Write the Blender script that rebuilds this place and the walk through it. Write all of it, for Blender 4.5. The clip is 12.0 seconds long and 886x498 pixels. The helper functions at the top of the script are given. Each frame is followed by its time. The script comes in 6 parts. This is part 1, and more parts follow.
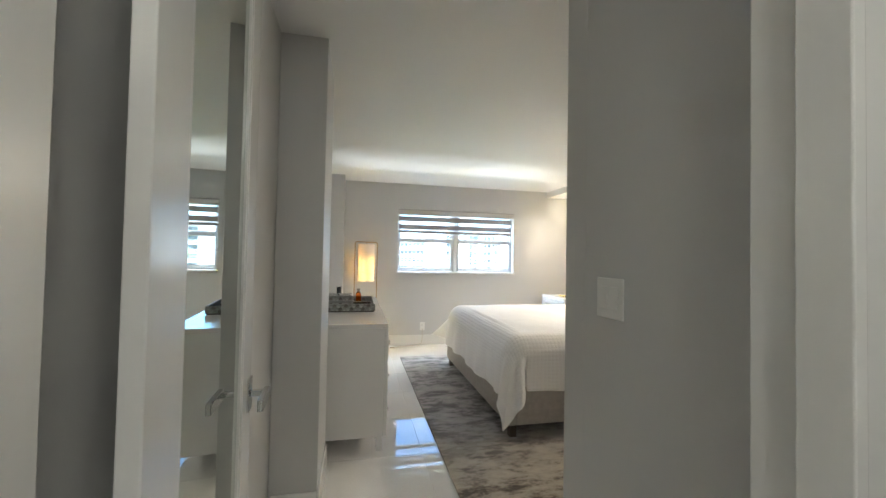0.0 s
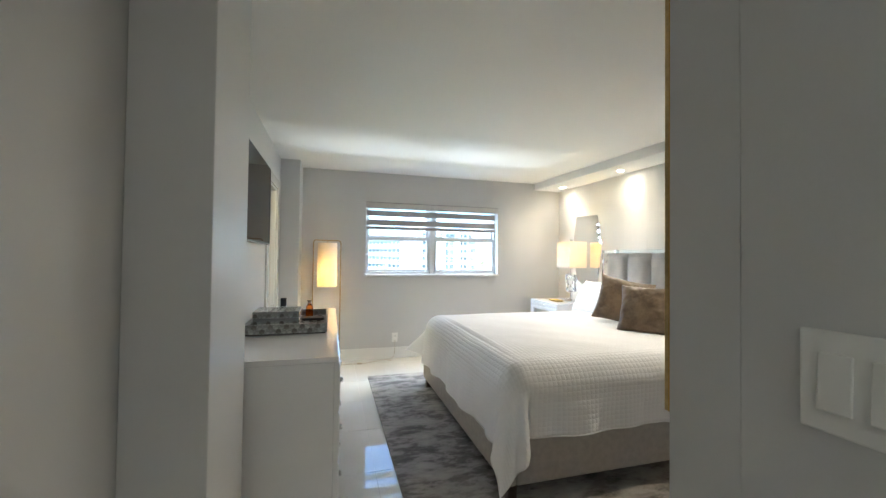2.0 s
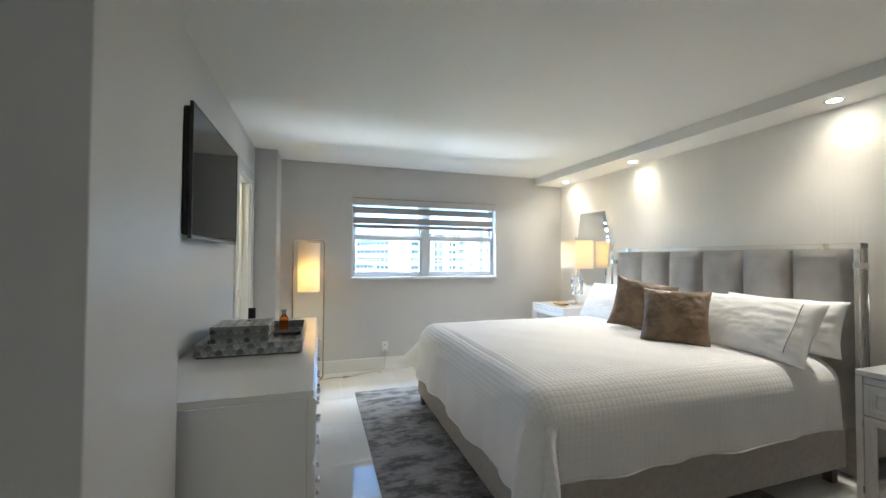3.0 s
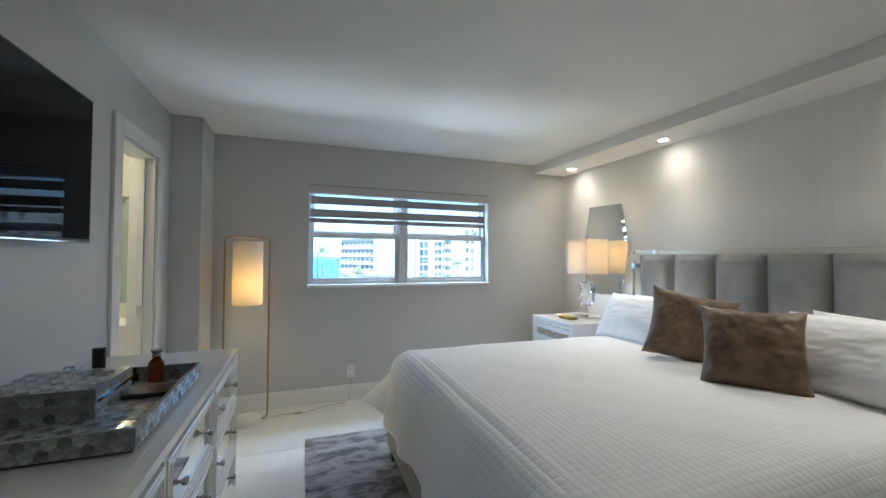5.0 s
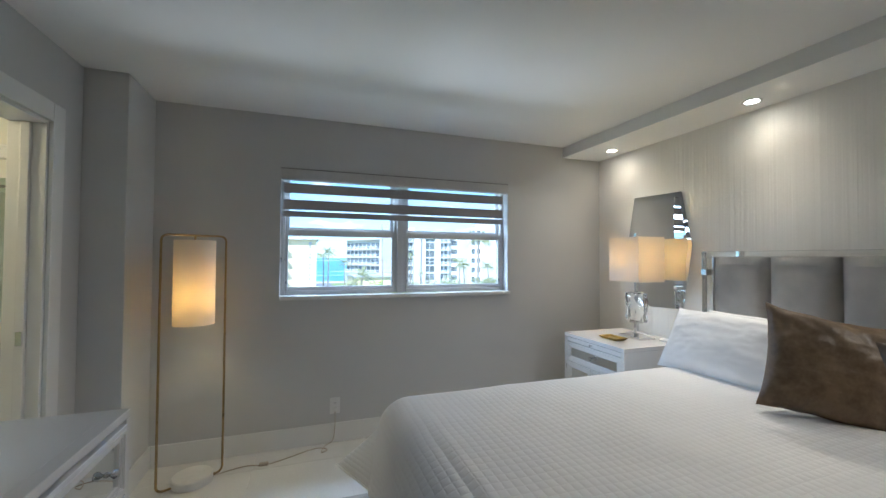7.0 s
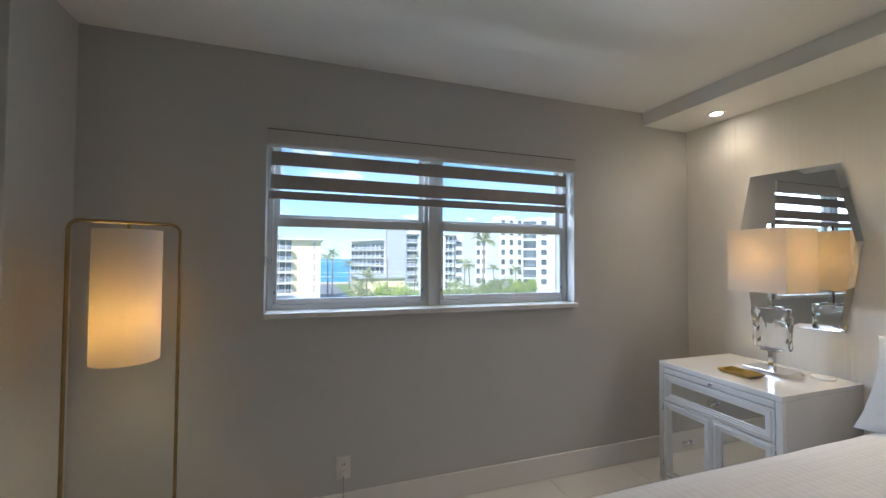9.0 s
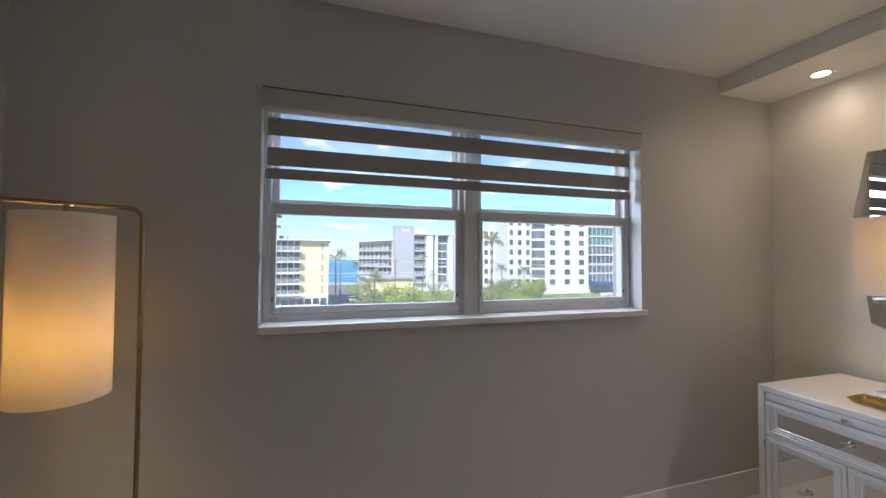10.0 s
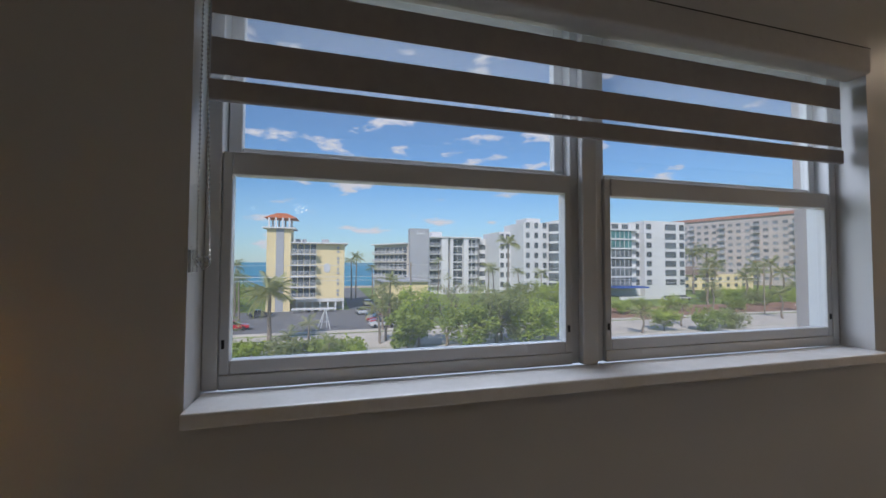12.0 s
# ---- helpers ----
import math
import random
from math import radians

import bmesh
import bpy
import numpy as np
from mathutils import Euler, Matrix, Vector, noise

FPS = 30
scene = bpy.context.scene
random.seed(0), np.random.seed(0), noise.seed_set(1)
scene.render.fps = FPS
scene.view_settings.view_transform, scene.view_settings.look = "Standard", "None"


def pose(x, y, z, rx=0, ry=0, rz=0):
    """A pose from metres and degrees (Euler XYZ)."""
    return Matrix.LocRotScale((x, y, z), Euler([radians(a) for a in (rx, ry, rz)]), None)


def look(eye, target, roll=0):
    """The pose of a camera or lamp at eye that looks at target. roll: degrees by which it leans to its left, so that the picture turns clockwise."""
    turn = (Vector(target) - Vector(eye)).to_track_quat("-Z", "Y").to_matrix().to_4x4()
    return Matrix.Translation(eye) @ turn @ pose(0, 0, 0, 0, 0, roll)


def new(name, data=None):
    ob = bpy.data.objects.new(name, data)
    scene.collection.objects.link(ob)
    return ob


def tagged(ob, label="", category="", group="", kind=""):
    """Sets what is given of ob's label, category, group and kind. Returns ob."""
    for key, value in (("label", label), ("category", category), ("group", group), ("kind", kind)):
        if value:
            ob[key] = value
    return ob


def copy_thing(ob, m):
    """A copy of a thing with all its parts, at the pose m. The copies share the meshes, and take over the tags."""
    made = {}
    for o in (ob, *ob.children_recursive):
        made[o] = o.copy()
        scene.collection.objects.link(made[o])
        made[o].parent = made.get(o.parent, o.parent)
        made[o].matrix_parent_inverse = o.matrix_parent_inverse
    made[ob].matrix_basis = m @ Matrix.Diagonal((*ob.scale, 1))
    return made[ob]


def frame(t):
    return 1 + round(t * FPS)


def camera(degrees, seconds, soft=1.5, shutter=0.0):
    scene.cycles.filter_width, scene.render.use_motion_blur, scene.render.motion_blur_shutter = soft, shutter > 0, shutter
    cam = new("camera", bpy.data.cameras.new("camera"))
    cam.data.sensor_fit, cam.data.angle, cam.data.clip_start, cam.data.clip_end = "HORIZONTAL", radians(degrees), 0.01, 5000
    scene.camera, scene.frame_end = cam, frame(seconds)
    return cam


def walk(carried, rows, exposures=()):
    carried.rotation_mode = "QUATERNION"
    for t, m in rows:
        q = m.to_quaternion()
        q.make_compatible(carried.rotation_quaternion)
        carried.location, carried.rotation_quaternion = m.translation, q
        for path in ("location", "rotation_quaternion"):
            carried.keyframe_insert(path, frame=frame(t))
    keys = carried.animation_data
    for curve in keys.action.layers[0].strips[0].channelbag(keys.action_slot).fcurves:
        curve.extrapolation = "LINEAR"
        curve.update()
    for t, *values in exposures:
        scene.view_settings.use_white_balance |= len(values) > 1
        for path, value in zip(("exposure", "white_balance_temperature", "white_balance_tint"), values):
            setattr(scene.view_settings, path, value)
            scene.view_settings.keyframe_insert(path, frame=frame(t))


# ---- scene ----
cam = camera(98.1, 12.0)
PATH = [
    (0, (0.145, 0.035, 1.32), (0.579, 1.987, 1.367), 1.1),
    (0.5, (0.171, 0.208, 1.327), (0.631, 2.154, 1.372), 1.0),
    (1, (0.213, 0.399, 1.335), (0.711, 2.336, 1.373), 0.6),
    (1.5, (0.264, 0.573, 1.335), (0.792, 2.502, 1.378), 0.6),
    (2, (0.322, 0.77, 1.351), (0.876, 2.692, 1.389), 0.7),
    (2.5, (0.35, 0.991, 1.346), (0.933, 2.904, 1.387), 0.5),
    (4.5, (0.581, 1.845, 1.356), (1.251, 3.729, 1.398), 0.3),
    (5, (0.7, 2.052, 1.378), (1.38, 3.932, 1.419), 0.4),
    (5.5, (0.788, 2.259, 1.374), (1.467, 4.14, 1.42), 0.2),
    (6, (0.845, 2.445, 1.386), (1.508, 4.331, 1.431), 0.3),
    (6.5, (0.903, 2.621, 1.392), (1.558, 4.51, 1.438), 0.3),
    (8.5, (0.993, 3.481, 1.398), (1.632, 5.376, 1.444), 0.5),
    (9, (0.978, 3.72, 1.388), (1.609, 5.617, 1.439), 0.38),
    (9.5, (0.96, 3.958, 1.38), (1.576, 5.86, 1.429), 0.37),
    (10, (0.974, 4.207, 1.37), (1.569, 6.115, 1.423), 0.24),
    (10.5, (0.983, 4.432, 1.383), (1.556, 6.347, 1.428), 0.28),
    (11, (0.969, 4.65, 1.378), (1.525, 6.57, 1.433), 0.18),
    (11.5, (0.983, 4.859, 1.366), (1.526, 6.782, 1.432), 0.28),
    (12, (1.004, 5.054, 1.373), (1.526, 6.985, 1.442), 0.25),
]
EXPOSURES = [(0.0, 2.6, 5650.0, 5.0), (2.5, 2.32, 5350.0, 4.0), (4.5, 1.64, 5050.0, 4.0), (6.5, 1.18, 5150.0, 5.0), (8.5, 0.8, 5450.0, 7.0),
             (9.5, 0.6, 5850.0, 13.0), (10.5, 0.26, 6350.0, 19.0), (11.0, -0.06, 6700.0, 23.0), (11.5, -0.22, 6700.0, 22.0), (12.0, -0.5, 6250.0, 15.0)]
walk(cam, [(t, look(eye, target, roll)) for t, eye, target, roll in PATH], EXPOSURES)

# ---- daylight ----
SUN_ELEVATION, SUN_AZIMUTH = 44.0, 212.0   # azimuth clockwise from +y
world = bpy.data.worlds.new("sky")
world.use_nodes = True
scene.world = world
wn, wl = world.node_tree.nodes, world.node_tree.links
background = wn["Background"]
sky = wn.new("ShaderNodeTexSky")
sky.sky_type, sky.sun_disc, sky.dust_density, sky.ozone_density = "NISHITA", False, 0.0, 1.0
sky.air_density = 1.0
sky.sun_elevation, sky.sun_rotation = radians(SUN_ELEVATION), radians(SUN_AZIMUTH)
# scattered clouds, flattened towards the horizon
coord, mapping, cloud, ramp, mix = (wn.new(k) for k in ("ShaderNodeTexCoord", "ShaderNodeMapping", "ShaderNodeTexNoise", "ShaderNodeValToRGB", "ShaderNodeMix"))
mapping.inputs["Scale"].default_value = (5.0, 5.0, 15.0)
mapping.inputs["Location"].default_value = (1.3, 0.4, 0.2)
cloud.inputs["Scale"].default_value, cloud.inputs["Detail"].default_value = 1.6, 7.0
ramp.color_ramp.elements[0].position, ramp.color_ramp.elements[1].position = 0.585, 0.66
mix.data_type = "RGBA"
mix.inputs["B"].default_value = (6.0, 6.2, 6.6, 1.0)
wl.new(coord.outputs["Generated"], mapping.inputs["Vector"])
wl.new(mapping.outputs["Vector"], cloud.inputs["Vector"])
wl.new(cloud.outputs["Fac"], ramp.inputs["Fac"])
wl.new(ramp.outputs["Color"], mix.inputs["Factor"])
# clear maritime blue
tint = wn.new("ShaderNodeMix")
tint.data_type, tint.blend_type = "RGBA", "MULTIPLY"
tint.inputs["Factor"].default_value = 1.0
tint.inputs["B"].default_value = (0.62, 0.93, 1.15, 1.0)
wl.new(sky.outputs["Color"], tint.inputs["A"])
# paler haze low over the sea
split, low, haze = wn.new("ShaderNodeSeparateXYZ"), wn.new("ShaderNodeMapRange"), wn.new("ShaderNodeMix")
low.inputs["From Min"].default_value, low.inputs["From Max"].default_value = 0.0, 0.2
low.inputs["To Min"].default_value, low.inputs["To Max"].default_value = 0.6, 0.0
haze.data_type = "RGBA"
haze.inputs["B"].default_value = (2.9, 3.9, 5.0, 1.0)
wl.new(coord.outputs["Generated"], split.inputs[0])
wl.new(split.outputs["Z"], low.inputs["Value"])
wl.new(low.outputs[0], haze.inputs["Factor"])
wl.new(tint.outputs["Result"], haze.inputs["A"])
wl.new(haze.outputs["Result"], mix.inputs["A"])
wl.new(mix.outputs["Result"], background.inputs["Color"])
background.inputs["Strength"].default_value = 0.15

sun = new("sun", bpy.data.lights.new("sun", "SUN"))
sun.data.energy, sun.data.angle, sun.data.color = 5.0, radians(0.5), (1.0, 0.95, 0.87)
_az, _el = radians(SUN_AZIMUTH), radians(SUN_ELEVATION)
sun.matrix_world = look((0, 0, 40), (-math.sin(_az) * math.cos(_el), -math.cos(_az) * math.cos(_el), 40 - math.sin(_el)))

CAN_WATTS, SHADE_WATTS, BATH_WATTS, HALL_WATTS = 24.0, 1.4, 8.0, 3.0
# watts of the lamps added outside the window
FILL_ABOVE_WATTS, FILL_SIDE_WATTS, FILL_BELOW_WATTS = 80.0, 190.0, 27.0


# ---- materials ----
def material(name, color, rough=0.5, metal=0.0, vary=0.06, scale=6.0, bump=0.0, bump_scale=80.0, coat=0.0, second=None, vary_rough=0.08, island=0.0):
    """A painted, coated or bare surface: two scales of noise tint it, a fine one gives it relief."""
    m = bpy.data.materials.new(name)
    m.use_nodes = True
    n, l = m.node_tree.nodes, m.node_tree.links
    b = n["Principled BSDF"]
    tc = n.new("ShaderNodeTexCoord")
    big, fine = n.new("ShaderNodeTexNoise"), n.new("ShaderNodeTexNoise")
    big.inputs["Scale"].default_value, big.inputs["Detail"].default_value = scale, 5.0
    fine.inputs["Scale"].default_value, fine.inputs["Detail"].default_value = bump_scale, 3.0
    l.new(tc.outputs["Object"], big.inputs["Vector"])
    l.new(tc.outputs["Object"], fine.inputs["Vector"])
    r = n.new("ShaderNodeValToRGB")
    lo = [c * (1 - vary) for c in color]
    hi = list(second) if second else [min(1.0, c * (1 + vary)) for c in color]
    r.color_ramp.elements[0].color, r.color_ramp.elements[1].color = (*lo, 1), (*hi, 1)
    r.color_ramp.elements[0].position, r.color_ramp.elements[1].position = 0.35, 0.65
    add = n.new("ShaderNodeMath")
    add.operation = "MULTIPLY_ADD"
    add.inputs[1].default_value, add.inputs[2].default_value = 0.3, -0.15
    total = n.new("ShaderNodeMath")
    l.new(fine.outputs["Fac"], add.inputs[0])
    l.new(add.outputs[0], total.inputs[0])
    l.new(big.outputs["Fac"], total.inputs[1])
    l.new(total.outputs[0], r.inputs["Fac"])
    out = r.outputs["Color"]
    if island:
        info, hsv, mr = n.new("ShaderNodeObjectInfo"), n.new("ShaderNodeHueSaturation"), n.new("ShaderNodeMapRange")
        mr.inputs["To Min"].default_value, mr.inputs["To Max"].default_value = 1 - island, 1 + island
        l.new(info.outputs["Random"], mr.inputs["Value"])
        l.new(mr.outputs[0], hsv.inputs["Value"])
        l.new(out, hsv.inputs["Color"])
        out = hsv.outputs["Color"]
    l.new(out, b.inputs["Base Color"])
    rr = n.new("ShaderNodeMapRange")
    rr.inputs["To Min"].default_value, rr.inputs["To Max"].default_value = max(0.0, rough - vary_rough), min(1.0, rough + vary_rough)
    l.new(big.outputs["Fac"], rr.inputs["Value"])
    l.new(rr.outputs[0], b.inputs["Roughness"])
    b.inputs["Metallic"].default_value = metal
    b.inputs["Coat Weight"].default_value = coat
    if bump:
        bp = n.new("ShaderNodeBump")
        bp.inputs["Strength"].default_value, bp.inputs["Distance"].default_value = bump, 0.002
        l.new(fine.outputs["Fac"], bp.inputs["Height"])
        l.new(bp.outputs["Normal"], b.inputs["Normal"])
    return m


def glass(name, color=(1, 1, 1), rough=0.0, ior=1.45):
    m = bpy.data.materials.new(name)
    m.use_nodes = True
    b = m.node_tree.nodes["Principled BSDF"]
    b.inputs["Base Color"].default_value = (*color, 1)
    b.inputs["Roughness"].default_value = rough
    b.inputs["IOR"].default_value = ior
    b.inputs["Transmission Weight"].default_value = 1.0
    return m


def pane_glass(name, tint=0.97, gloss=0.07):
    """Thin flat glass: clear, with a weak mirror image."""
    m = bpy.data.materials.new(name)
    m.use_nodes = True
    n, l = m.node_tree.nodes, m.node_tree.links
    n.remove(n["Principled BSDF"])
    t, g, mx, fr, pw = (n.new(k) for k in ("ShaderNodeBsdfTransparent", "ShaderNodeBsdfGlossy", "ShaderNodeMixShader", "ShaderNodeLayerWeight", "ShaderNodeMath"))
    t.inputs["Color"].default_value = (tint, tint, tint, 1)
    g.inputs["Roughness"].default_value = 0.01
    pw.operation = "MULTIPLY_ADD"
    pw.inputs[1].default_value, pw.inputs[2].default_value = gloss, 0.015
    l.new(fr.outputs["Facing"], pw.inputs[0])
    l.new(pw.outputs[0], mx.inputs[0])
    # a thin film of dust, added to haze the view outdoors
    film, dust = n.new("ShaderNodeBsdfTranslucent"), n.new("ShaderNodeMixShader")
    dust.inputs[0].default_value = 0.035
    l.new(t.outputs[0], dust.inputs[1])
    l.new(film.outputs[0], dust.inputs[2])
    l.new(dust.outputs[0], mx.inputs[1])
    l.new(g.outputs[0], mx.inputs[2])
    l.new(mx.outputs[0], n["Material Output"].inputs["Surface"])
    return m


def cloth_sheer(name, color, opacity):
    m = bpy.data.materials.new(name)
    m.use_nodes = True
    n, l = m.node_tree.nodes, m.node_tree.links
    b = n["Principled BSDF"]
    b.inputs["Base Color"].default_value, b.inputs["Roughness"].default_value = (*color, 1), 0.9
    t, tr, a, mx = (n.new(k) for k in ("ShaderNodeBsdfTransparent", "ShaderNodeBsdfTranslucent", "ShaderNodeMixShader", "ShaderNodeMixShader"))
    tr.inputs["Color"].default_value = (*color, 1)
    a.inputs[0].default_value, mx.inputs[0].default_value = 0.5, opacity
    l.new(b.outputs[0], a.inputs[1])
    l.new(tr.outputs[0], a.inputs[2])
    l.new(t.outputs[0], mx.inputs[1])
    l.new(a.outputs[0], mx.inputs[2])
    l.new(mx.outputs[0], n["Material Output"].inputs["Surface"])
    return m


def shade_cloth(name, color, weave=900.0):
    """Lamp-shade linen: half reflects, half lets the bulb's light through."""
    m = bpy.data.materials.new(name)
    m.use_nodes = True
    n, l = m.node_tree.nodes, m.node_tree.links
    b = n["Principled BSDF"]
    b.inputs["Base Color"].default_value, b.inputs["Roughness"].default_value = (*color, 1), 0.9
    tr, mx, tc, nz, bp = (n.new(k) for k in ("ShaderNodeBsdfTranslucent", "ShaderNodeMixShader", "ShaderNodeTexCoord", "ShaderNodeTexNoise", "ShaderNodeBump"))
    nz.inputs["Scale"].default_value = weave
    bp.inputs["Strength"].default_value, bp.inputs["Distance"].default_value = 0.3, 0.001
    tr.inputs["Color"].default_value = (0.95, 0.78, 0.50, 1)
    mx.inputs[0].default_value = 0.30
    l.new(tc.outputs["Object"], nz.inputs["Vector"])
    l.new(nz.outputs["Fac"], bp.inputs["Height"])
    l.new(bp.outputs["Normal"], b.inputs["Normal"])
    l.new(b.outputs[0], mx.inputs[1])
    l.new(tr.outputs[0], mx.inputs[2])
    l.new(mx.outputs[0], n["Material Output"].inputs["Surface"])
    return m


def glow(name, color, strength):
    m = bpy.data.materials.new(name)
    m.use_nodes = True
    b = m.node_tree.nodes["Principled BSDF"]
    b.inputs["Base Color"].default_value = (*color, 1)
    b.inputs["Emission Color"].default_value = (*color, 1)
    b.inputs["Emission Strength"].default_value = strength
    return m


WALL = material("wall_paint", (0.55, 0.543, 0.533), 0.40, vary=0.02, scale=1.2, bump=0.12, bump_scale=260)
def grasscloth():
    """Pale wall covering with fine upright ribs, a little uneven from rib to rib."""
    m = material("ribbed_wall_covering", (0.79, 0.765, 0.72), 0.55, vary=0.03, scale=1.5)
    n, l = m.node_tree.nodes, m.node_tree.links
    tc, mp, nz, bp = (n.new(k) for k in ("ShaderNodeTexCoord", "ShaderNodeMapping", "ShaderNodeTexNoise", "ShaderNodeBump"))
    mp.inputs["Scale"].default_value = (1.0, 38.0, 0.5)
    nz.inputs["Scale"].default_value, nz.inputs["Detail"].default_value = 1.0, 4.0
    bp.inputs["Strength"].default_value, bp.inputs["Distance"].default_value = 0.45, 0.006
    l.new(tc.outputs["Object"], mp.inputs["Vector"])
    l.new(mp.outputs[0], nz.inputs["Vector"])
    l.new(nz.outputs["Fac"], bp.inputs["Height"])
    l.new(bp.outputs["Normal"], n["Principled BSDF"].inputs["Normal"])
    return m


BED_WALL = grasscloth()
CEILING = material("ceiling_paint", (0.80, 0.79, 0.77), 0.6, vary=0.015, scale=0.9, bump=0.15, bump_scale=140)
TRIM = material("trim_enamel", (0.79, 0.78, 0.76), 0.23, vary=0.008, scale=3, bump=0.05, bump_scale=90, vary_rough=0.02)
LACQUER = material("white_lacquer", (0.80, 0.79, 0.78), 0.16, vary=0.015, scale=3, bump=0.03, bump_scale=60, coat=0.4)
TILE = material("porcelain_tile", (0.74, 0.73, 0.71), 0.03, vary=0.03, scale=1.6, second=(0.82, 0.81, 0.79), vary_rough=0.02, island=0.02, coat=0.5)
GROUT = material("grout", (0.74, 0.73, 0.71), 0.8, vary=0.1, scale=20)
MIRROR = material("silvered_mirror", (0.86, 0.88, 0.88), 0.01, metal=1.0, vary=0.005, vary_rough=0.005)
TINTED_MIRROR = material("grey_mirror", (0.60, 0.64, 0.60), 0.015, metal=1.0, vary=0.01, vary_rough=0.008)
CHROME = material("polished_nickel", (0.72, 0.71, 0.69), 0.09, metal=1.0, vary=0.03, vary_rough=0.03)
BRASS = material("brushed_brass", (0.34, 0.25, 0.13), 0.3, metal=1.0, vary=0.08, scale=20, bump=0.05, bump_scale=300)
GOLD = material("gold_leaf", (0.55, 0.38, 0.10), 0.3, metal=1.0, vary=0.15, scale=30)
ALUMINIUM = material("white_aluminium", (0.64, 0.645, 0.65), 0.35, vary=0.02, scale=4)
MARBLE = material("sill_marble", (0.74, 0.73, 0.71), 0.2, vary=0.04, scale=9, second=(0.80, 0.79, 0.78))
BAND = material("shade_band_fabric", (0.36, 0.335, 0.32), 0.9, vary=0.04, scale=40, bump=0.3, bump_scale=900)
SHEER = cloth_sheer("shade_sheer", (0.85, 0.87, 0.9), 0.22)
FASCIA = material("shade_fascia", (0.52, 0.50, 0.48), 0.7, vary=0.03, scale=30, bump=0.2, bump_scale=700)
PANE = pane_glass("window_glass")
LINEN = shade_cloth("shade_linen", (0.80, 0.79, 0.77))
VELVET = material("grey_velvet", (0.66, 0.635, 0.605), 0.7, vary=0.12, scale=5, bump=0.25, bump_scale=500)
VELVET.node_tree.nodes["Principled BSDF"].inputs["Sheen Weight"].default_value = 0.15
BASE_FABRIC = material("grey_upholstery", (0.42, 0.39, 0.36), 0.85, vary=0.08, scale=25, bump=0.4, bump_scale=600)
COTTON = material("white_cotton", (0.88, 0.87, 0.86), 0.75, vary=0.02, scale=8, bump=0.3, bump_scale=500)
BROWN = material("brown_satin", (0.150, 0.102, 0.060), 0.44, vary=0.22, scale=9, second=(0.215, 0.150, 0.092), bump=0.35, bump_scale=70, vary_rough=0.14)
PIPING = material("grey_piping", (0.16, 0.13, 0.13), 0.7)
ACRYLIC = glass("clear_acrylic", (0.97, 0.98, 0.98), 0.0, 1.49)
CRYSTAL = glass("crystal", (0.98, 0.99, 1.0), 0.0, 1.52)
BLACK_GLASS = material("screen_glass", (0.003, 0.003, 0.004), 0.03, vary=0.1, vary_rough=0.01)
BLACK_GLASS.node_tree.nodes["Principled BSDF"].inputs["Specular IOR Level"].default_value = 0.09
BLACK = material("black_plastic", (0.012, 0.012, 0.013), 0.4, vary=0.2, scale=20)
PLATE = material("switch_plastic", (0.76, 0.75, 0.72), 0.3, vary=0.01)
YELLOW = material("canvas_edge_yellow", (0.52, 0.27, 0.006), 0.7, vary=0.1, scale=12, bump=0.3, bump_scale=500)
CANVAS = material("canvas", (0.6, 0.45, 0.2), 0.8, vary=0.3, scale=5)
AMBER = glass("amber_glass", (0.85, 0.22, 0.02), 0.02, 1.45)
CORK = material("steel_cap", (0.25, 0.23, 0.21), 0.4, metal=0.6)
STEEL = material("dark_steel", (0.12, 0.12, 0.12), 0.35, metal=0.7)
DARKWOOD = material("espresso_leg", (0.06, 0.045, 0.035), 0.5, vary=0.2, scale=30)
PEARL_DARK = material("shell_grey", (0.19, 0.185, 0.18), 0.25, vary=0.25, scale=40, second=(0.22, 0.215, 0.205), coat=0.4, island=0.3)
PEARL_LIGHT = material("shell_pale", (0.33, 0.35, 0.345), 0.25, vary=0.2, scale=40, second=(0.43, 0.45, 0.44), coat=0.4, island=0.22)
SHELL_JOINT = material("shell_joint", (0.24, 0.25, 0.25), 0.4, vary=0.1, scale=30)
VANITY_TOP = material("vanity_quartz", (0.80, 0.77, 0.70), 0.2, vary=0.02, scale=5)
BATH_PAINT = material("bath_paint", (0.70, 0.68, 0.60), 0.5, vary=0.02, scale=2)
CORD = material("clear_cord", (0.45, 0.38, 0.30), 0.35, vary=0.1)
BULB = glow("bulb_glow", (1.0, 0.72, 0.38), 4.0)
LED = glow("led_disc", (1.0, 0.84, 0.62), 22.0)


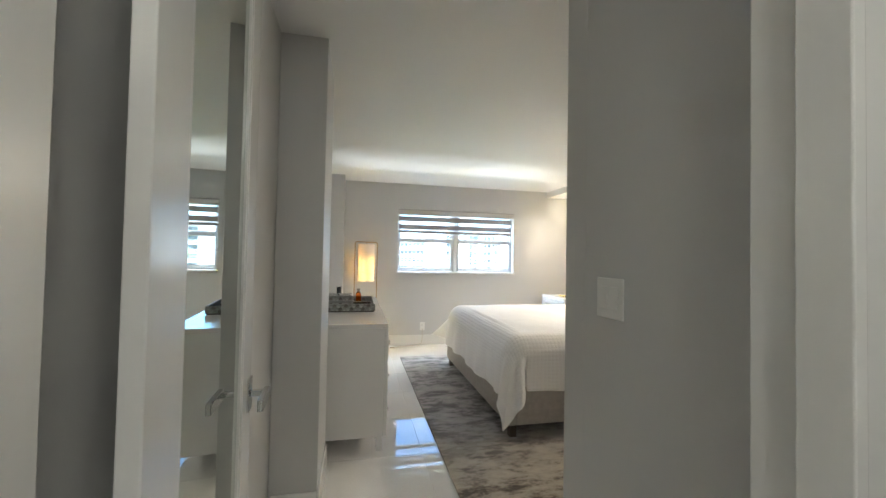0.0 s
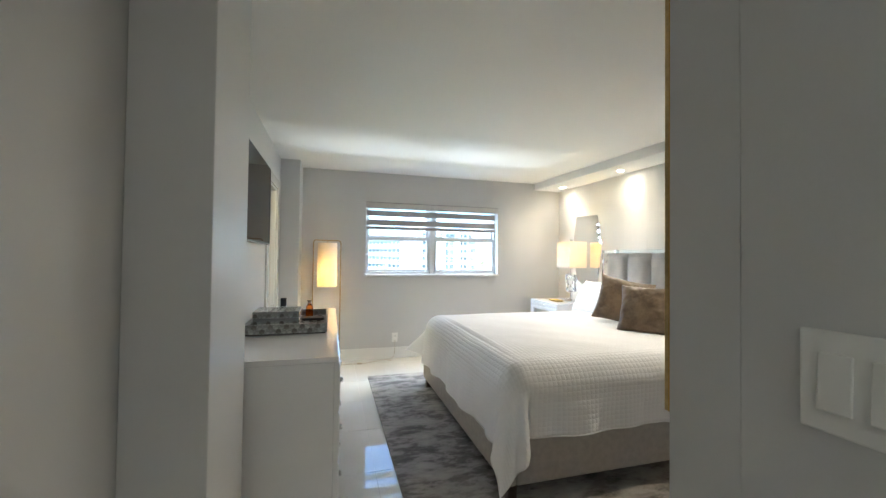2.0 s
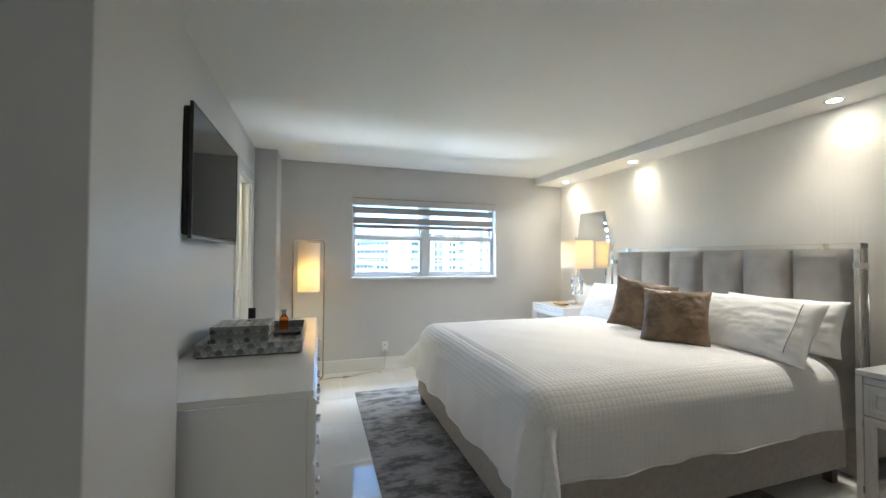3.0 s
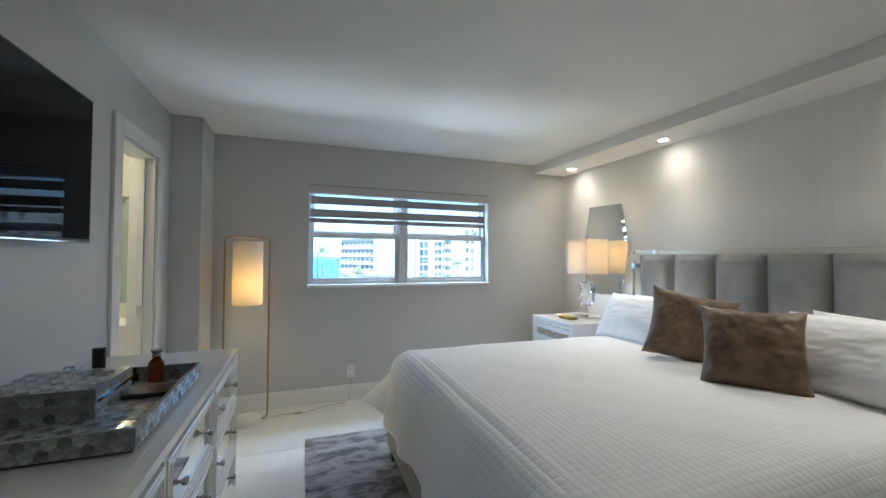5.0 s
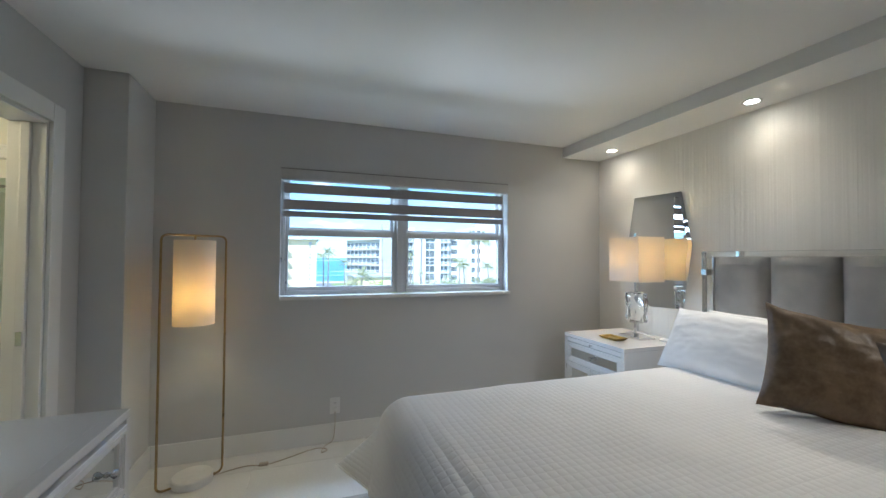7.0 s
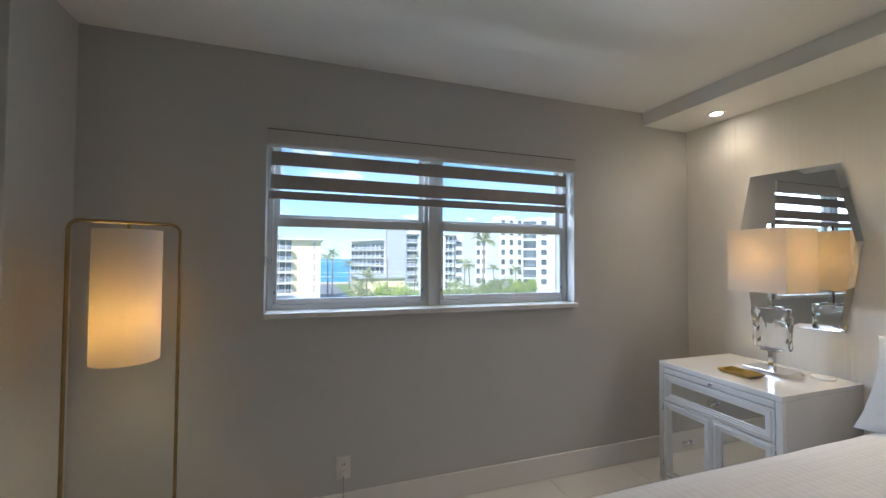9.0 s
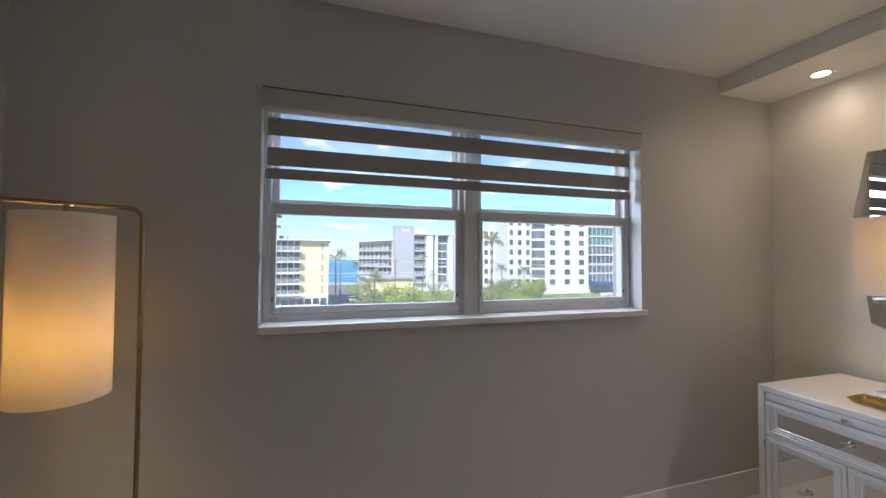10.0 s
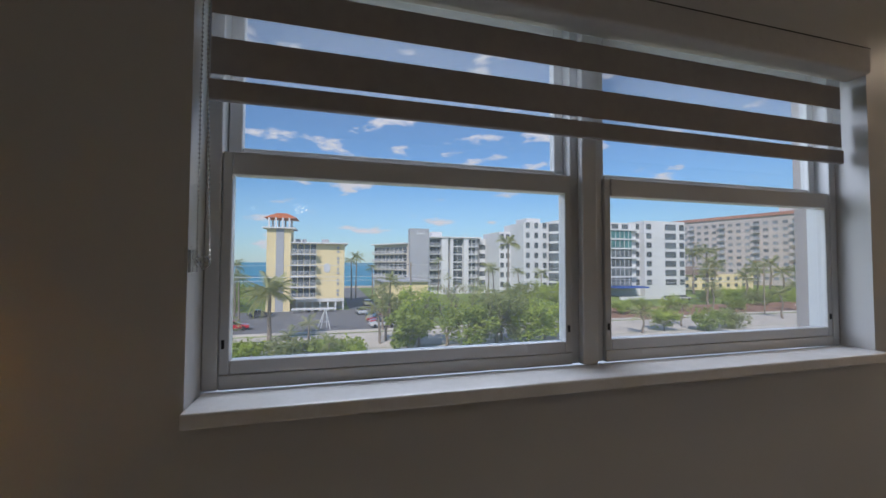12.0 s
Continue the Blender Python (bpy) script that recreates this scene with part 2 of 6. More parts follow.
def quilt_material():
    """White matelasse: stitched squares as relief, with a slow waviness of the cloth."""
    m = material("matelasse_cotton", (0.88, 0.87, 0.87), 0.72, vary=0.015, scale=3)
    n, l = m.node_tree.nodes, m.node_tree.links
    b = n["Principled BSDF"]
    uv = n.new("ShaderNodeUVMap")
    uv.uv_map = "cloth"
    warp = n.new("ShaderNodeTexNoise")
    warp.inputs["Scale"].default_value = 3.0
    l.new(uv.outputs[0], warp.inputs["Vector"])
    sep = n.new("ShaderNodeSeparateXYZ")
    l.new(uv.outputs[0], sep.inputs[0])

    def node(op, a, c=None):
        k = n.new("ShaderNodeMath")
        k.operation = op
        for i, v in enumerate((a, c)):
            if v is None:
                continue
            if isinstance(v, float):
                k.inputs[i].default_value = v
            else:
                l.new(v, k.inputs[i])
        return k.outputs[0]

    drift = node("MULTIPLY", warp.outputs["Fac"], 0.02)
    rib = []
    for axis, pitch in (("X", 0.030), ("Y", 0.034)):
        s = node("ADD", sep.outputs[axis], drift)
        rib.append(node("POWER", node("ABSOLUTE", node("SINE", node("MULTIPLY", s, math.pi / pitch))), 0.5))
    height = node("MULTIPLY", rib[0], rib[1])
    bp = n.new("ShaderNodeBump")
    bp.inputs["Strength"].default_value, bp.inputs["Distance"].default_value = 0.31, 0.006
    l.new(height, bp.inputs["Height"])
    l.new(bp.outputs["Normal"], b.inputs["Normal"])
    return m


def rug_material():
    """Distressed grey pile with paler and brownish patches, streaked along one way."""
    m = bpy.data.materials.new("distressed_pile")
    m.use_nodes = True
    n, l = m.node_tree.nodes, m.node_tree.links
    b = n["Principled BSDF"]
    b.inputs["Roughness"].default_value = 0.9
    b.inputs["Sheen Weight"].default_value = 0.3
    tc = n.new("ShaderNodeTexCoord")

    def cloudy(scale, stretch, detail, rough=0.6):
        mp, nz = n.new("ShaderNodeMapping"), n.new("ShaderNodeTexNoise")
        mp.inputs["Scale"].default_value = stretch
        nz.inputs["Scale"].default_value, nz.inputs["Detail"].default_value, nz.inputs["Roughness"].default_value = scale, detail, rough
        l.new(tc.outputs["Object"], mp.inputs["Vector"])
        l.new(mp.outputs[0], nz.inputs["Vector"])
        return nz.outputs["Fac"]

    def ramp_of(fac, stops):
        r = n.new("ShaderNodeValToRGB")
        while len(r.color_ramp.elements) < len(stops):
            r.color_ramp.elements.new(0.5)
        for e, (p, c) in zip(r.color_ramp.elements, stops):
            e.position, e.color = p, (*c, 1)
        l.new(fac, r.inputs["Fac"])
        return r.outputs["Color"]

    grey = ramp_of(cloudy(3.4, (0.9, 1.9, 1), 10, 0.74), [(0.41, (0.07, 0.065, 0.067)), (0.475, (0.15, 0.14, 0.14)), (0.505, (0.27, 0.255, 0.25)), (0.64, (0.40, 0.38, 0.365))])
    warm = ramp_of(cloudy(4.5, (0.8, 1.8, 1), 10, 0.75), [(0.40, (0.07, 0.05, 0.035)), (0.455, (0.25, 0.21, 0.165)), (0.49, (0.40, 0.355, 0.29)), (0.60, (0.50, 0.45, 0.37))])
    # the pile turns from grey to beige towards one end
    sep, mr, mx, add = n.new("ShaderNodeSeparateXYZ"), n.new("ShaderNodeMapRange"), n.new("ShaderNodeMix"), n.new("ShaderNodeMath")
    l.new(tc.outputs["Object"], sep.inputs[0])
    l.new(sep.outputs["Y"], add.inputs[0])
    l.new(cloudy(2.5, (1, 1, 1), 4), add.inputs[1])
    mr.inputs["From Min"].default_value, mr.inputs["From Max"].default_value = 0.0, -0.8
    l.new(add.outputs[0], mr.inputs["Value"])
    mx.data_type = "RGBA"
    l.new(mr.outputs[0], mx.inputs["Factor"])
    l.new(grey, mx.inputs["A"])
    l.new(warm, mx.inputs["B"])
    l.new(mx.outputs["Result"], b.inputs["Base Color"])
    bp = n.new("ShaderNodeBump")
    bp.inputs["Strength"].default_value, bp.inputs["Distance"].default_value = 0.6, 0.004
    l.new(cloudy(160, (1, 1, 1), 3), bp.inputs["Height"])
    l.new(bp.outputs["Normal"], b.inputs["Normal"])
    return m


QUILT, RUG = quilt_material(), rug_material()


# ---- building blocks ----
def box(bm, x0, x1, y0, y1, z0, z1, bevel=0.0, segments=2):
    g = bmesh.ops.create_cube(bm, size=1.0, matrix=Matrix.LocRotScale(((x0 + x1) / 2, (y0 + y1) / 2, (z0 + z1) / 2), None, (abs(x1 - x0), abs(y1 - y0), abs(z1 - z0))))
    if bevel:
        edges = {e for v in g["verts"] for e in v.link_edges}
        bmesh.ops.bevel(bm, geom=list(edges), offset=bevel, segments=segments, affect="EDGES", profile=0.5)
    return bm


def boxed(*sizes, bevel=0.0):
    bm = bmesh.new()
    for s in sizes:
        box(bm, *s, bevel=bevel)
    return bm


def lathe(profile, steps=32):
    """A solid of revolution about z from (radius, height) pairs."""
    bm = bmesh.new()
    rings = []
    for r, z in profile:
        rings.append([bm.verts.new((r * math.cos(a), r * math.sin(a), z)) for a in (2 * math.pi * k / steps for k in range(steps))] if r > 1e-6 else [bm.verts.new((0, 0, z))])
    for a, c in zip(rings, rings[1:]):
        for k in range(steps):
            j = (k + 1) % steps
            if len(a) == 1 and len(c) > 1:
                bm.faces.new((a[0], c[j], c[k])[::-1])
            elif len(c) == 1 and len(a) > 1:
                bm.faces.new((a[k], a[j], c[0]))
            elif len(a) > 1:
                bm.faces.new((a[k], a[j], c[j], c[k]))
    return bm


def prism(points, z0, z1):
    """An upright prism over a plan outline."""
    bm = bmesh.new()
    lo, hi = [bm.verts.new((x, y, z0)) for x, y in points], [bm.verts.new((x, y, z1)) for x, y in points]
    bm.faces.new(lo[::-1]), bm.faces.new(hi)
    for k in range(len(points)):
        j = (k + 1) % len(points)
        bm.faces.new((lo[k], lo[j], hi[j], hi[k]))
    return bm


def tube(points, radius, closed=False, sides=12):
    """A round bar swept along points."""
    bm = bmesh.new()
    pts = [Vector(p) for p in points]
    rings, up = [], None
    for k, p in enumerate(pts):
        a = pts[k - 1] if k or closed else p
        b = pts[(k + 1) % len(pts)] if k + 1 < len(pts) or closed else p
        d = (b - a).normalized()
        if up is None:
            up = d.orthogonal().normalized()
        side = d.cross(up).normalized()
        up = side.cross(d).normalized()
        rings.append([bm.verts.new(p + radius * (math.cos(q) * up + math.sin(q) * side)) for q in (2 * math.pi * i / sides for i in range(sides))])
    pairs = list(zip(rings, rings[1:])) + ([(rings[-1], rings[0])] if closed else [])
    for a, b in pairs:
        for i in range(sides):
            j = (i + 1) % sides
            bm.faces.new((a[i], a[j], b[j], b[i]))
    if not closed:
        bm.faces.new(rings[0][::-1]), bm.faces.new(rings[-1])
    return bm


def smooth_path(points, steps=8):
    """A Catmull-Rom line through points."""
    p = [Vector(q) for q in points]
    p = [2 * p[0] - p[1]] + p + [2 * p[-1] - p[-2]]
    out = []
    for k in range(1, len(p) - 2):
        for s in range(steps):
            t = s / steps
            out.append(0.5 * (2 * p[k] + (p[k + 1] - p[k - 1]) * t + (2 * p[k - 1] - 5 * p[k] + 4 * p[k + 1] - p[k + 2]) * t * t + (3 * p[k] - p[k - 1] - 3 * p[k + 1] + p[k + 2]) * t ** 3))
    return out + [p[-2]]


def rounded_rect(x0, x1, y0, y1, r, steps=6):
    pts = []
    for cx, cy, a0 in ((x1 - r, y1 - r, 0), (x0 + r, y1 - r, 90), (x0 + r, y0 + r, 180), (x1 - r, y0 + r, 270)):
        for k in range(steps + 1):
            a = radians(a0 + 90 * k / steps)
            pts.append((cx + r * math.cos(a), cy + r * math.sin(a)))
    return pts


def part(name, bm, mat, parent=None, label="", at=None, smooth=False):
    bmesh.ops.recalc_face_normals(bm, faces=bm.faces)
    me = bpy.data.meshes.new(name)
    bm.to_mesh(me)
    bm.free()
    me.materials.append(mat)
    if smooth:
        for p in me.polygons:
            p.use_smooth = True
        me.set_sharp_from_angle(angle=radians(38))
    ob = new(name, me)
    if parent is not None:
        ob.parent = parent
    if at is not None:
        ob.matrix_basis = at
    return tagged(ob, label)


def twin(ob, at):
    """Another object on the same mesh, under the same parent."""
    o = ob.copy()
    scene.collection.objects.link(o)
    o.matrix_basis = at
    return o


def thing(name, at, label, category, group="", kind=""):
    e = new(name)
    e.empty_display_size = 0.05
    e.matrix_basis = at
    return tagged(e, label, category, group, kind)


def structure(name, bm, mat, label="", category="", smooth=False):
    return tagged(part(name, bm, mat, smooth=smooth), label, category or name.split("_")[0], kind="structure")


def lamp(name, where, watts, color, radius=0.03, kind="POINT", aim=None, spread=None):
    d = bpy.data.lights.new(name, kind)
    d.energy, d.color = watts, color
    if kind == "SPOT":
        d.spot_size, d.spot_blend, d.shadow_soft_size = radians(spread or 90), 1.0, radius
    elif kind == "AREA":
        d.shape, d.size = "DISK", radius * 2
    elif kind == "POINT":
        d.shadow_soft_size = radius
    ob = new(name, d)
    ob.matrix_basis = look(where, aim) if aim else Matrix.Translation(where)
    return ob


# ---- the shell: plan in metres ----
LEFT, RIGHT, FAR, NEAR, TOP = -0.255, 3.61, 5.86, 1.303, 2.44
COL_X, COL_Y = -0.045, 5.454            # column in the corner
PIER_X, PIER_Y0, PIER_Y1 = -0.025, 2.075, 2.561
HALL_X = 0.886                          # hall's other wall
SOFFIT_X, SOFFIT_Z = 3.19, 2.345
WIN_X0, WIN_X1, WIN_Z0, WIN_Z1 = 0.735, 2.605, 1.107, 2.055
BATH_Y0, BATH_Y1, BATH_TOP = 4.62, 5.18, 2.045
OUT = FAR + 0.205
BACK = -1.6

structure("wall_north", boxed((LEFT, WIN_X0, FAR, OUT, -0.1, TOP), (WIN_X1, RIGHT, FAR, OUT, -0.1, TOP), (WIN_X0, WIN_X1, FAR, OUT, -0.1, WIN_Z0 - 0.031), (WIN_X0, WIN_X1, FAR, OUT, WIN_Z1, TOP)), WALL, "greige painted window wall", "wall")
structure("wall_east", boxed((RIGHT, RIGHT + 0.15, NEAR - 0.12, OUT, -0.1, TOP)), BED_WALL, "pale ribbed wall covering behind the bed", "wall")
structure("wall_west", boxed((LEFT - 0.145, LEFT, BACK, BATH_Y0, -0.1, TOP), (LEFT - 0.145, LEFT, BATH_Y1, OUT, -0.1, TOP), (LEFT - 0.145, LEFT, BATH_Y0, BATH_Y1, BATH_TOP, TOP)), WALL, "greige painted wall with the bathroom doorway", "wall")
structure("wall_south", boxed((HALL_X, RIGHT, NEAR - 0.12, NEAR, -0.1, TOP)), WALL, "greige painted wall beside the entrance", "wall")
structure("wall_hall", boxed((HALL_X, HALL_X + 0.12, BACK, NEAR - 0.121, -0.1, TOP)), WALL, "greige painted hall wall", "wall")
structure("wall_hall_back", boxed((LEFT - 0.145, HALL_X + 0.12, BACK - 0.12, BACK - 0.001, -0.1, TOP)), WALL, "plain wall closing the hall", "wall")
structure("wall_column", boxed((LEFT + 0.001, COL_X, COL_Y, FAR - 0.001, 0, TOP), bevel=0.003), WALL, "painted corner column", "column")
structure("wall_pier", boxed((LEFT + 0.001, PIER_X, PIER_Y0, PIER_Y1, 0, TOP), bevel=0.003), WALL, "painted wall pier at the entrance", "pier")
structure("ceiling", boxed((LEFT - 0.145, RIGHT + 0.15, BACK - 0.12, OUT, TOP, TOP + 0.15)), CEILING, "smooth white painted ceiling", "ceiling")
structure("ceiling_soffit", prism([(SOFFIT_X, FAR - 0.001), (SOFFIT_X + 0.125, NEAR + 0.001), (RIGHT - 0.001, NEAR + 0.001), (RIGHT - 0.001, FAR - 0.001)], SOFFIT_Z, TOP - 0.001), CEILING, "white dropped soffit over the bed wall", "soffit")
structure("floor", boxed((LEFT - 0.145, RIGHT + 0.15, BACK - 0.12, OUT, -0.2, -0.002)), GROUT, "glossy white porcelain tile floor", "floor")


def skirting(name, runs):
    bm = bmesh.new()
    for x0, x1, y0, y1 in runs:
        box(bm, x0, x1, y0, y1, 0.0, 0.145, bevel=0.004)
    return structure(name, bm, TRIM, "white painted baseboard", "baseboard")


skirting("baseboard_north", [(COL_X + 0.014, RIGHT - 0.015, FAR - 0.014, FAR - 0.001)])
skirting("baseboard_column", [(COL_X, COL_X + 0.013, COL_Y - 0.013, FAR - 0.001), (LEFT + 0.015, COL_X - 0.001, COL_Y - 0.013, COL_Y - 0.001)])
skirting("baseboard_west", [(LEFT, LEFT + 0.013, PIER_Y1 + 0.001, BATH_Y0 - 0.096), (LEFT, LEFT + 0.013, BATH_Y1 + 0.096, COL_Y - 0.014)])
skirting("baseboard_pier", [(PIER_X, PIER_X + 0.013, PIER_Y0 - 0.013, PIER_Y1), (LEFT + 0.014, PIER_X - 0.001, PIER_Y0 - 0.013, PIER_Y0 - 0.001)])
skirting("baseboard_east", [(RIGHT - 0.013, RIGHT - 0.001, NEAR + 0.001, FAR - 0.001)])
skirting("baseboard_south", [(HALL_X, RIGHT - 0.015, NEAR + 0.0005, NEAR + 0.013)])
skirting("baseboard_hall", [(HALL_X - 0.013, HALL_X - 0.0005, 0.62, NEAR + 0.013)])


# added lamps outside, out of view: two boost sky light, one streaks the ceiling
def window_fill(name, where, aim, size, watts, color):
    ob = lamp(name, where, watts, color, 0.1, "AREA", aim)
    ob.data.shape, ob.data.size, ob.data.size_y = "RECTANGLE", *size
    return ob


window_fill("window_fill_above", (1.67, OUT + 1.0, 3.40), (1.67, 4.2, 0.2), (2.4, 0.9), FILL_ABOVE_WATTS, (0.80, 0.89, 1.0))
window_fill("window_fill_side", (-2.6, OUT + 2.5, 3.0), (2.0, 4.4, 0.9), (3.0, 2.0), FILL_SIDE_WATTS, (0.80, 0.89, 1.0))
window_fill("window_fill_below", (2.4, OUT + 2.1, -0.55), (1.4, 4.9, 2.4), (1.1, 0.42), FILL_BELOW_WATTS, (1.0, 0.96, 0.92))


# ---- entrance: door frame and the mirrored door standing open ----
def entrance_frame():
    structure("trim_entrance", boxed((0.79, HALL_X - 0.0005, 0.43, 0.556, 0, 2.33), (LEFT + 0.001, -0.225, 0.30, 0.60, 0, 2.33), (LEFT + 0.001, HALL_X - 0.0005, 0.40, 0.556, 2.331, TOP - 0.001), bevel=0.004), TRIM, "white painted entrance door frame", "door frame")
    structure("trim_entrance_stop", boxed((0.765, 0.789, 0.40, 0.47, 0, 2.31), (-0.224, -0.20, 0.36, 0.44, 0, 2.31), bevel=0.003), TRIM, "white door stop strip", "door frame")


def mirrored_door():
    w, t, h = 0.81, 0.035, 2.29
    d = tagged(thing("door_1", pose(-0.194, 0.69, 0.0, 0, 0, 3.4), "open white door with a full-length grey mirror panel", "door"), kind="structure")
    bm = bmesh.new()
    box(bm, 0, t, 0, 0.15, 0.012, h, bevel=0.003)
    box(bm, 0, t, w - 0.130, w, 0.012, h, bevel=0.003)
    box(bm, 0, t, 0.151, w - 0.131, 0.012, 0.16, bevel=0.003)
    box(bm, 0, t, 0.151, w - 0.131, h - 0.12, h, bevel=0.003)
    part("leaf", bm, TRIM, d)
    bm = boxed((t - 0.02, t - 0.012, 0.160, w - 0.14, 0.175, h - 0.135))
    part("mirror_panel", bm, TINTED_MIRROR, d, "grey mirror glass")
    bm = boxed((t - 0.014, t - 0.002, 0.152, 0.166, 0.162, h - 0.122), (t - 0.014, t - 0.002, w - 0.146, w - 0.132, 0.162, h - 0.122), bevel=0.003)
    part("bead", bm, TRIM, d)
    hd = part("handle", boxed((t + 0.0005, t + 0.009, w - 0.078, w - 0.022, 0.795, 0.905), bevel=0.002), CHROME, d, "polished nickel lever handle")
    part("neck", boxed((t + 0.0095, t + 0.062, w - 0.060, w - 0.040, 0.842, 0.862), bevel=0.002), CHROME, hd)
    part("lever", boxed((t + 0.050, t + 0.068, w - 0.178, w - 0.0385, 0.832, 0.870), bevel=0.003), CHROME, hd)


entrance_frame()
mirrored_door()


def hall_light():
    # assumed fitting behind the camera, out of view, added to light the hall
    c = thing("hall_ceiling_light", Matrix.Translation((0.3, -0.75, TOP)), "assumed flush round hall ceiling light, out of view", "ceiling light")
    part("diffuser", lathe([(0, -0.05), (0.12, -0.045), (0.16, -0.02), (0.165, -0.0005), (0, -0.0005)]), glow("hall_diffuser", (1.0, 0.93, 0.82), 2.0), c, smooth=True)
    lamp("hall_lamp", (0.3, -0.75, TOP - 0.09), HALL_WATTS, (1.0, 0.88, 0.70), 0.1)


hall_light()


def switch_plate():
    s = thing("light_switch", Matrix.Translation((HALL_X, 1.047, 1.21)), "white double rocker light switch on the hall wall", "light switch")
    part("plate", boxed((-0.007, -0.0005, -0.06, 0.06, -0.06, 0.06), bevel=0.003), PLATE, s)
    for y in (-0.024, 0.024):
        r = part("rocker", boxed((-0.011, -0.0065, -0.0165, 0.0165, -0.034, 0.034), bevel=0.002), PLATE, s)
        r.matrix_basis = Matrix.Translation((0, y, 0)) @ pose(0, 0, 0, 0, 2.5, 0)


switch_plate()


def painting():
    p = thing("painting", Matrix.Translation((0.918, NEAR + 0.001, 1.07)), "wrapped canvas with bright yellow painted edge", "painting")
    part("canvas", boxed((0.002, 0.90, 0.034, 0.042, 0.002, 1.20)), CANVAS, p)
    part("edge", boxed((0, 0.902, 0, 0.0335, 0, 1.202), bevel=0.003), YELLOW, p, "yellow canvas edge")


painting()


# ---- window ----
def window():
    w = tagged(thing("window_1", Matrix.Translation((0, 0, 0)), "white aluminium twin single-hung window with marble sill", "window"), kind="structure")
    y0, y1 = 5.945, 6.014
    zb, zt = WIN_Z0, WIN_Z1
    bm = boxed((WIN_X0 + 0.001, WIN_X0 + 0.03, y0, y1, zb, zt), (WIN_X1 - 0.03, WIN_X1 - 0.001, y0, y1, zb, zt), (1.60, 1.70, y0 + 0.01, y1, zb, zt),
               (WIN_X0 + 0.031, 1.599, y0, y1, zb, zb + 0.03), (1.701, WIN_X1 - 0.031, y0, y1, zb, zb + 0.03), (WIN_X0 + 0.031, 1.599, y0, y1, zt - 0.03, zt - 0.001), (1.701, WIN_X1 - 0.031, y0, y1, zt - 0.03, zt - 0.001), bevel=0.003)
    part("window_frame", bm, ALUMINIUM, w)
    part("mullion", boxed((1.622, 1.668, y0 - 0.012, y0 + 0.0095, zb, zt - 0.001), bevel=0.004), ALUMINIUM, w)
    for a, b in ((WIN_X0 + 0.031, 1.599), (1.701, WIN_X1 - 0.031)):
        lo = part("lower_sash", boxed((a, a + 0.02, y0 + 0.002, y0 + 0.03, zb + 0.031, 1.605), (b - 0.02, b, y0 + 0.002, y0 + 0.03, zb + 0.031, 1.605),
                                      (a + 0.0205, b - 0.0205, y0 + 0.002, y0 + 0.03, zb + 0.031, zb + 0.060), (a + 0.0205, b - 0.0205, y0 - 0.002, y0 + 0.03, 1.556, 1.605), bevel=0.003), ALUMINIUM, w)
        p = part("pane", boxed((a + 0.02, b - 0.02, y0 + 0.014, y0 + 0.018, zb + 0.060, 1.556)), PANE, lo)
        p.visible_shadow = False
        for sx in (a + 0.006, b - 0.014):
            part("latch", boxed((sx, sx + 0.005, y0 - 0.002, y0 + 0.0015, zb + 0.085, zb + 0.103)), BLACK, lo)
        up = part("upper_sash", boxed((a, a + 0.028, y0 + 0.04, y0 + 0.065, 1.59, zt - 0.031), (b - 0.028, b, y0 + 0.04, y0 + 0.065, 1.59, zt - 0.031),
                                      (a + 0.0285, b - 0.0285, y0 + 0.04, y0 + 0.065, 1.59, 1.625), (a + 0.0285, b - 0.0285, y0 + 0.04, y0 + 0.065, zt - 0.055, zt - 0.031), bevel=0.003), ALUMINIUM, w)
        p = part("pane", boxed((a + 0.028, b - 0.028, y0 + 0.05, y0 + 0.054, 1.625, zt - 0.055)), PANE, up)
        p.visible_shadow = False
    part("window_sill", boxed((WIN_X0 + 0.003, WIN_X1 + 0.012, FAR - 0.034, y0 - 0.001, WIN_Z0 - 0.0305, WIN_Z0 - 0.0005), bevel=0.005), MARBLE, w, "white marble sill")


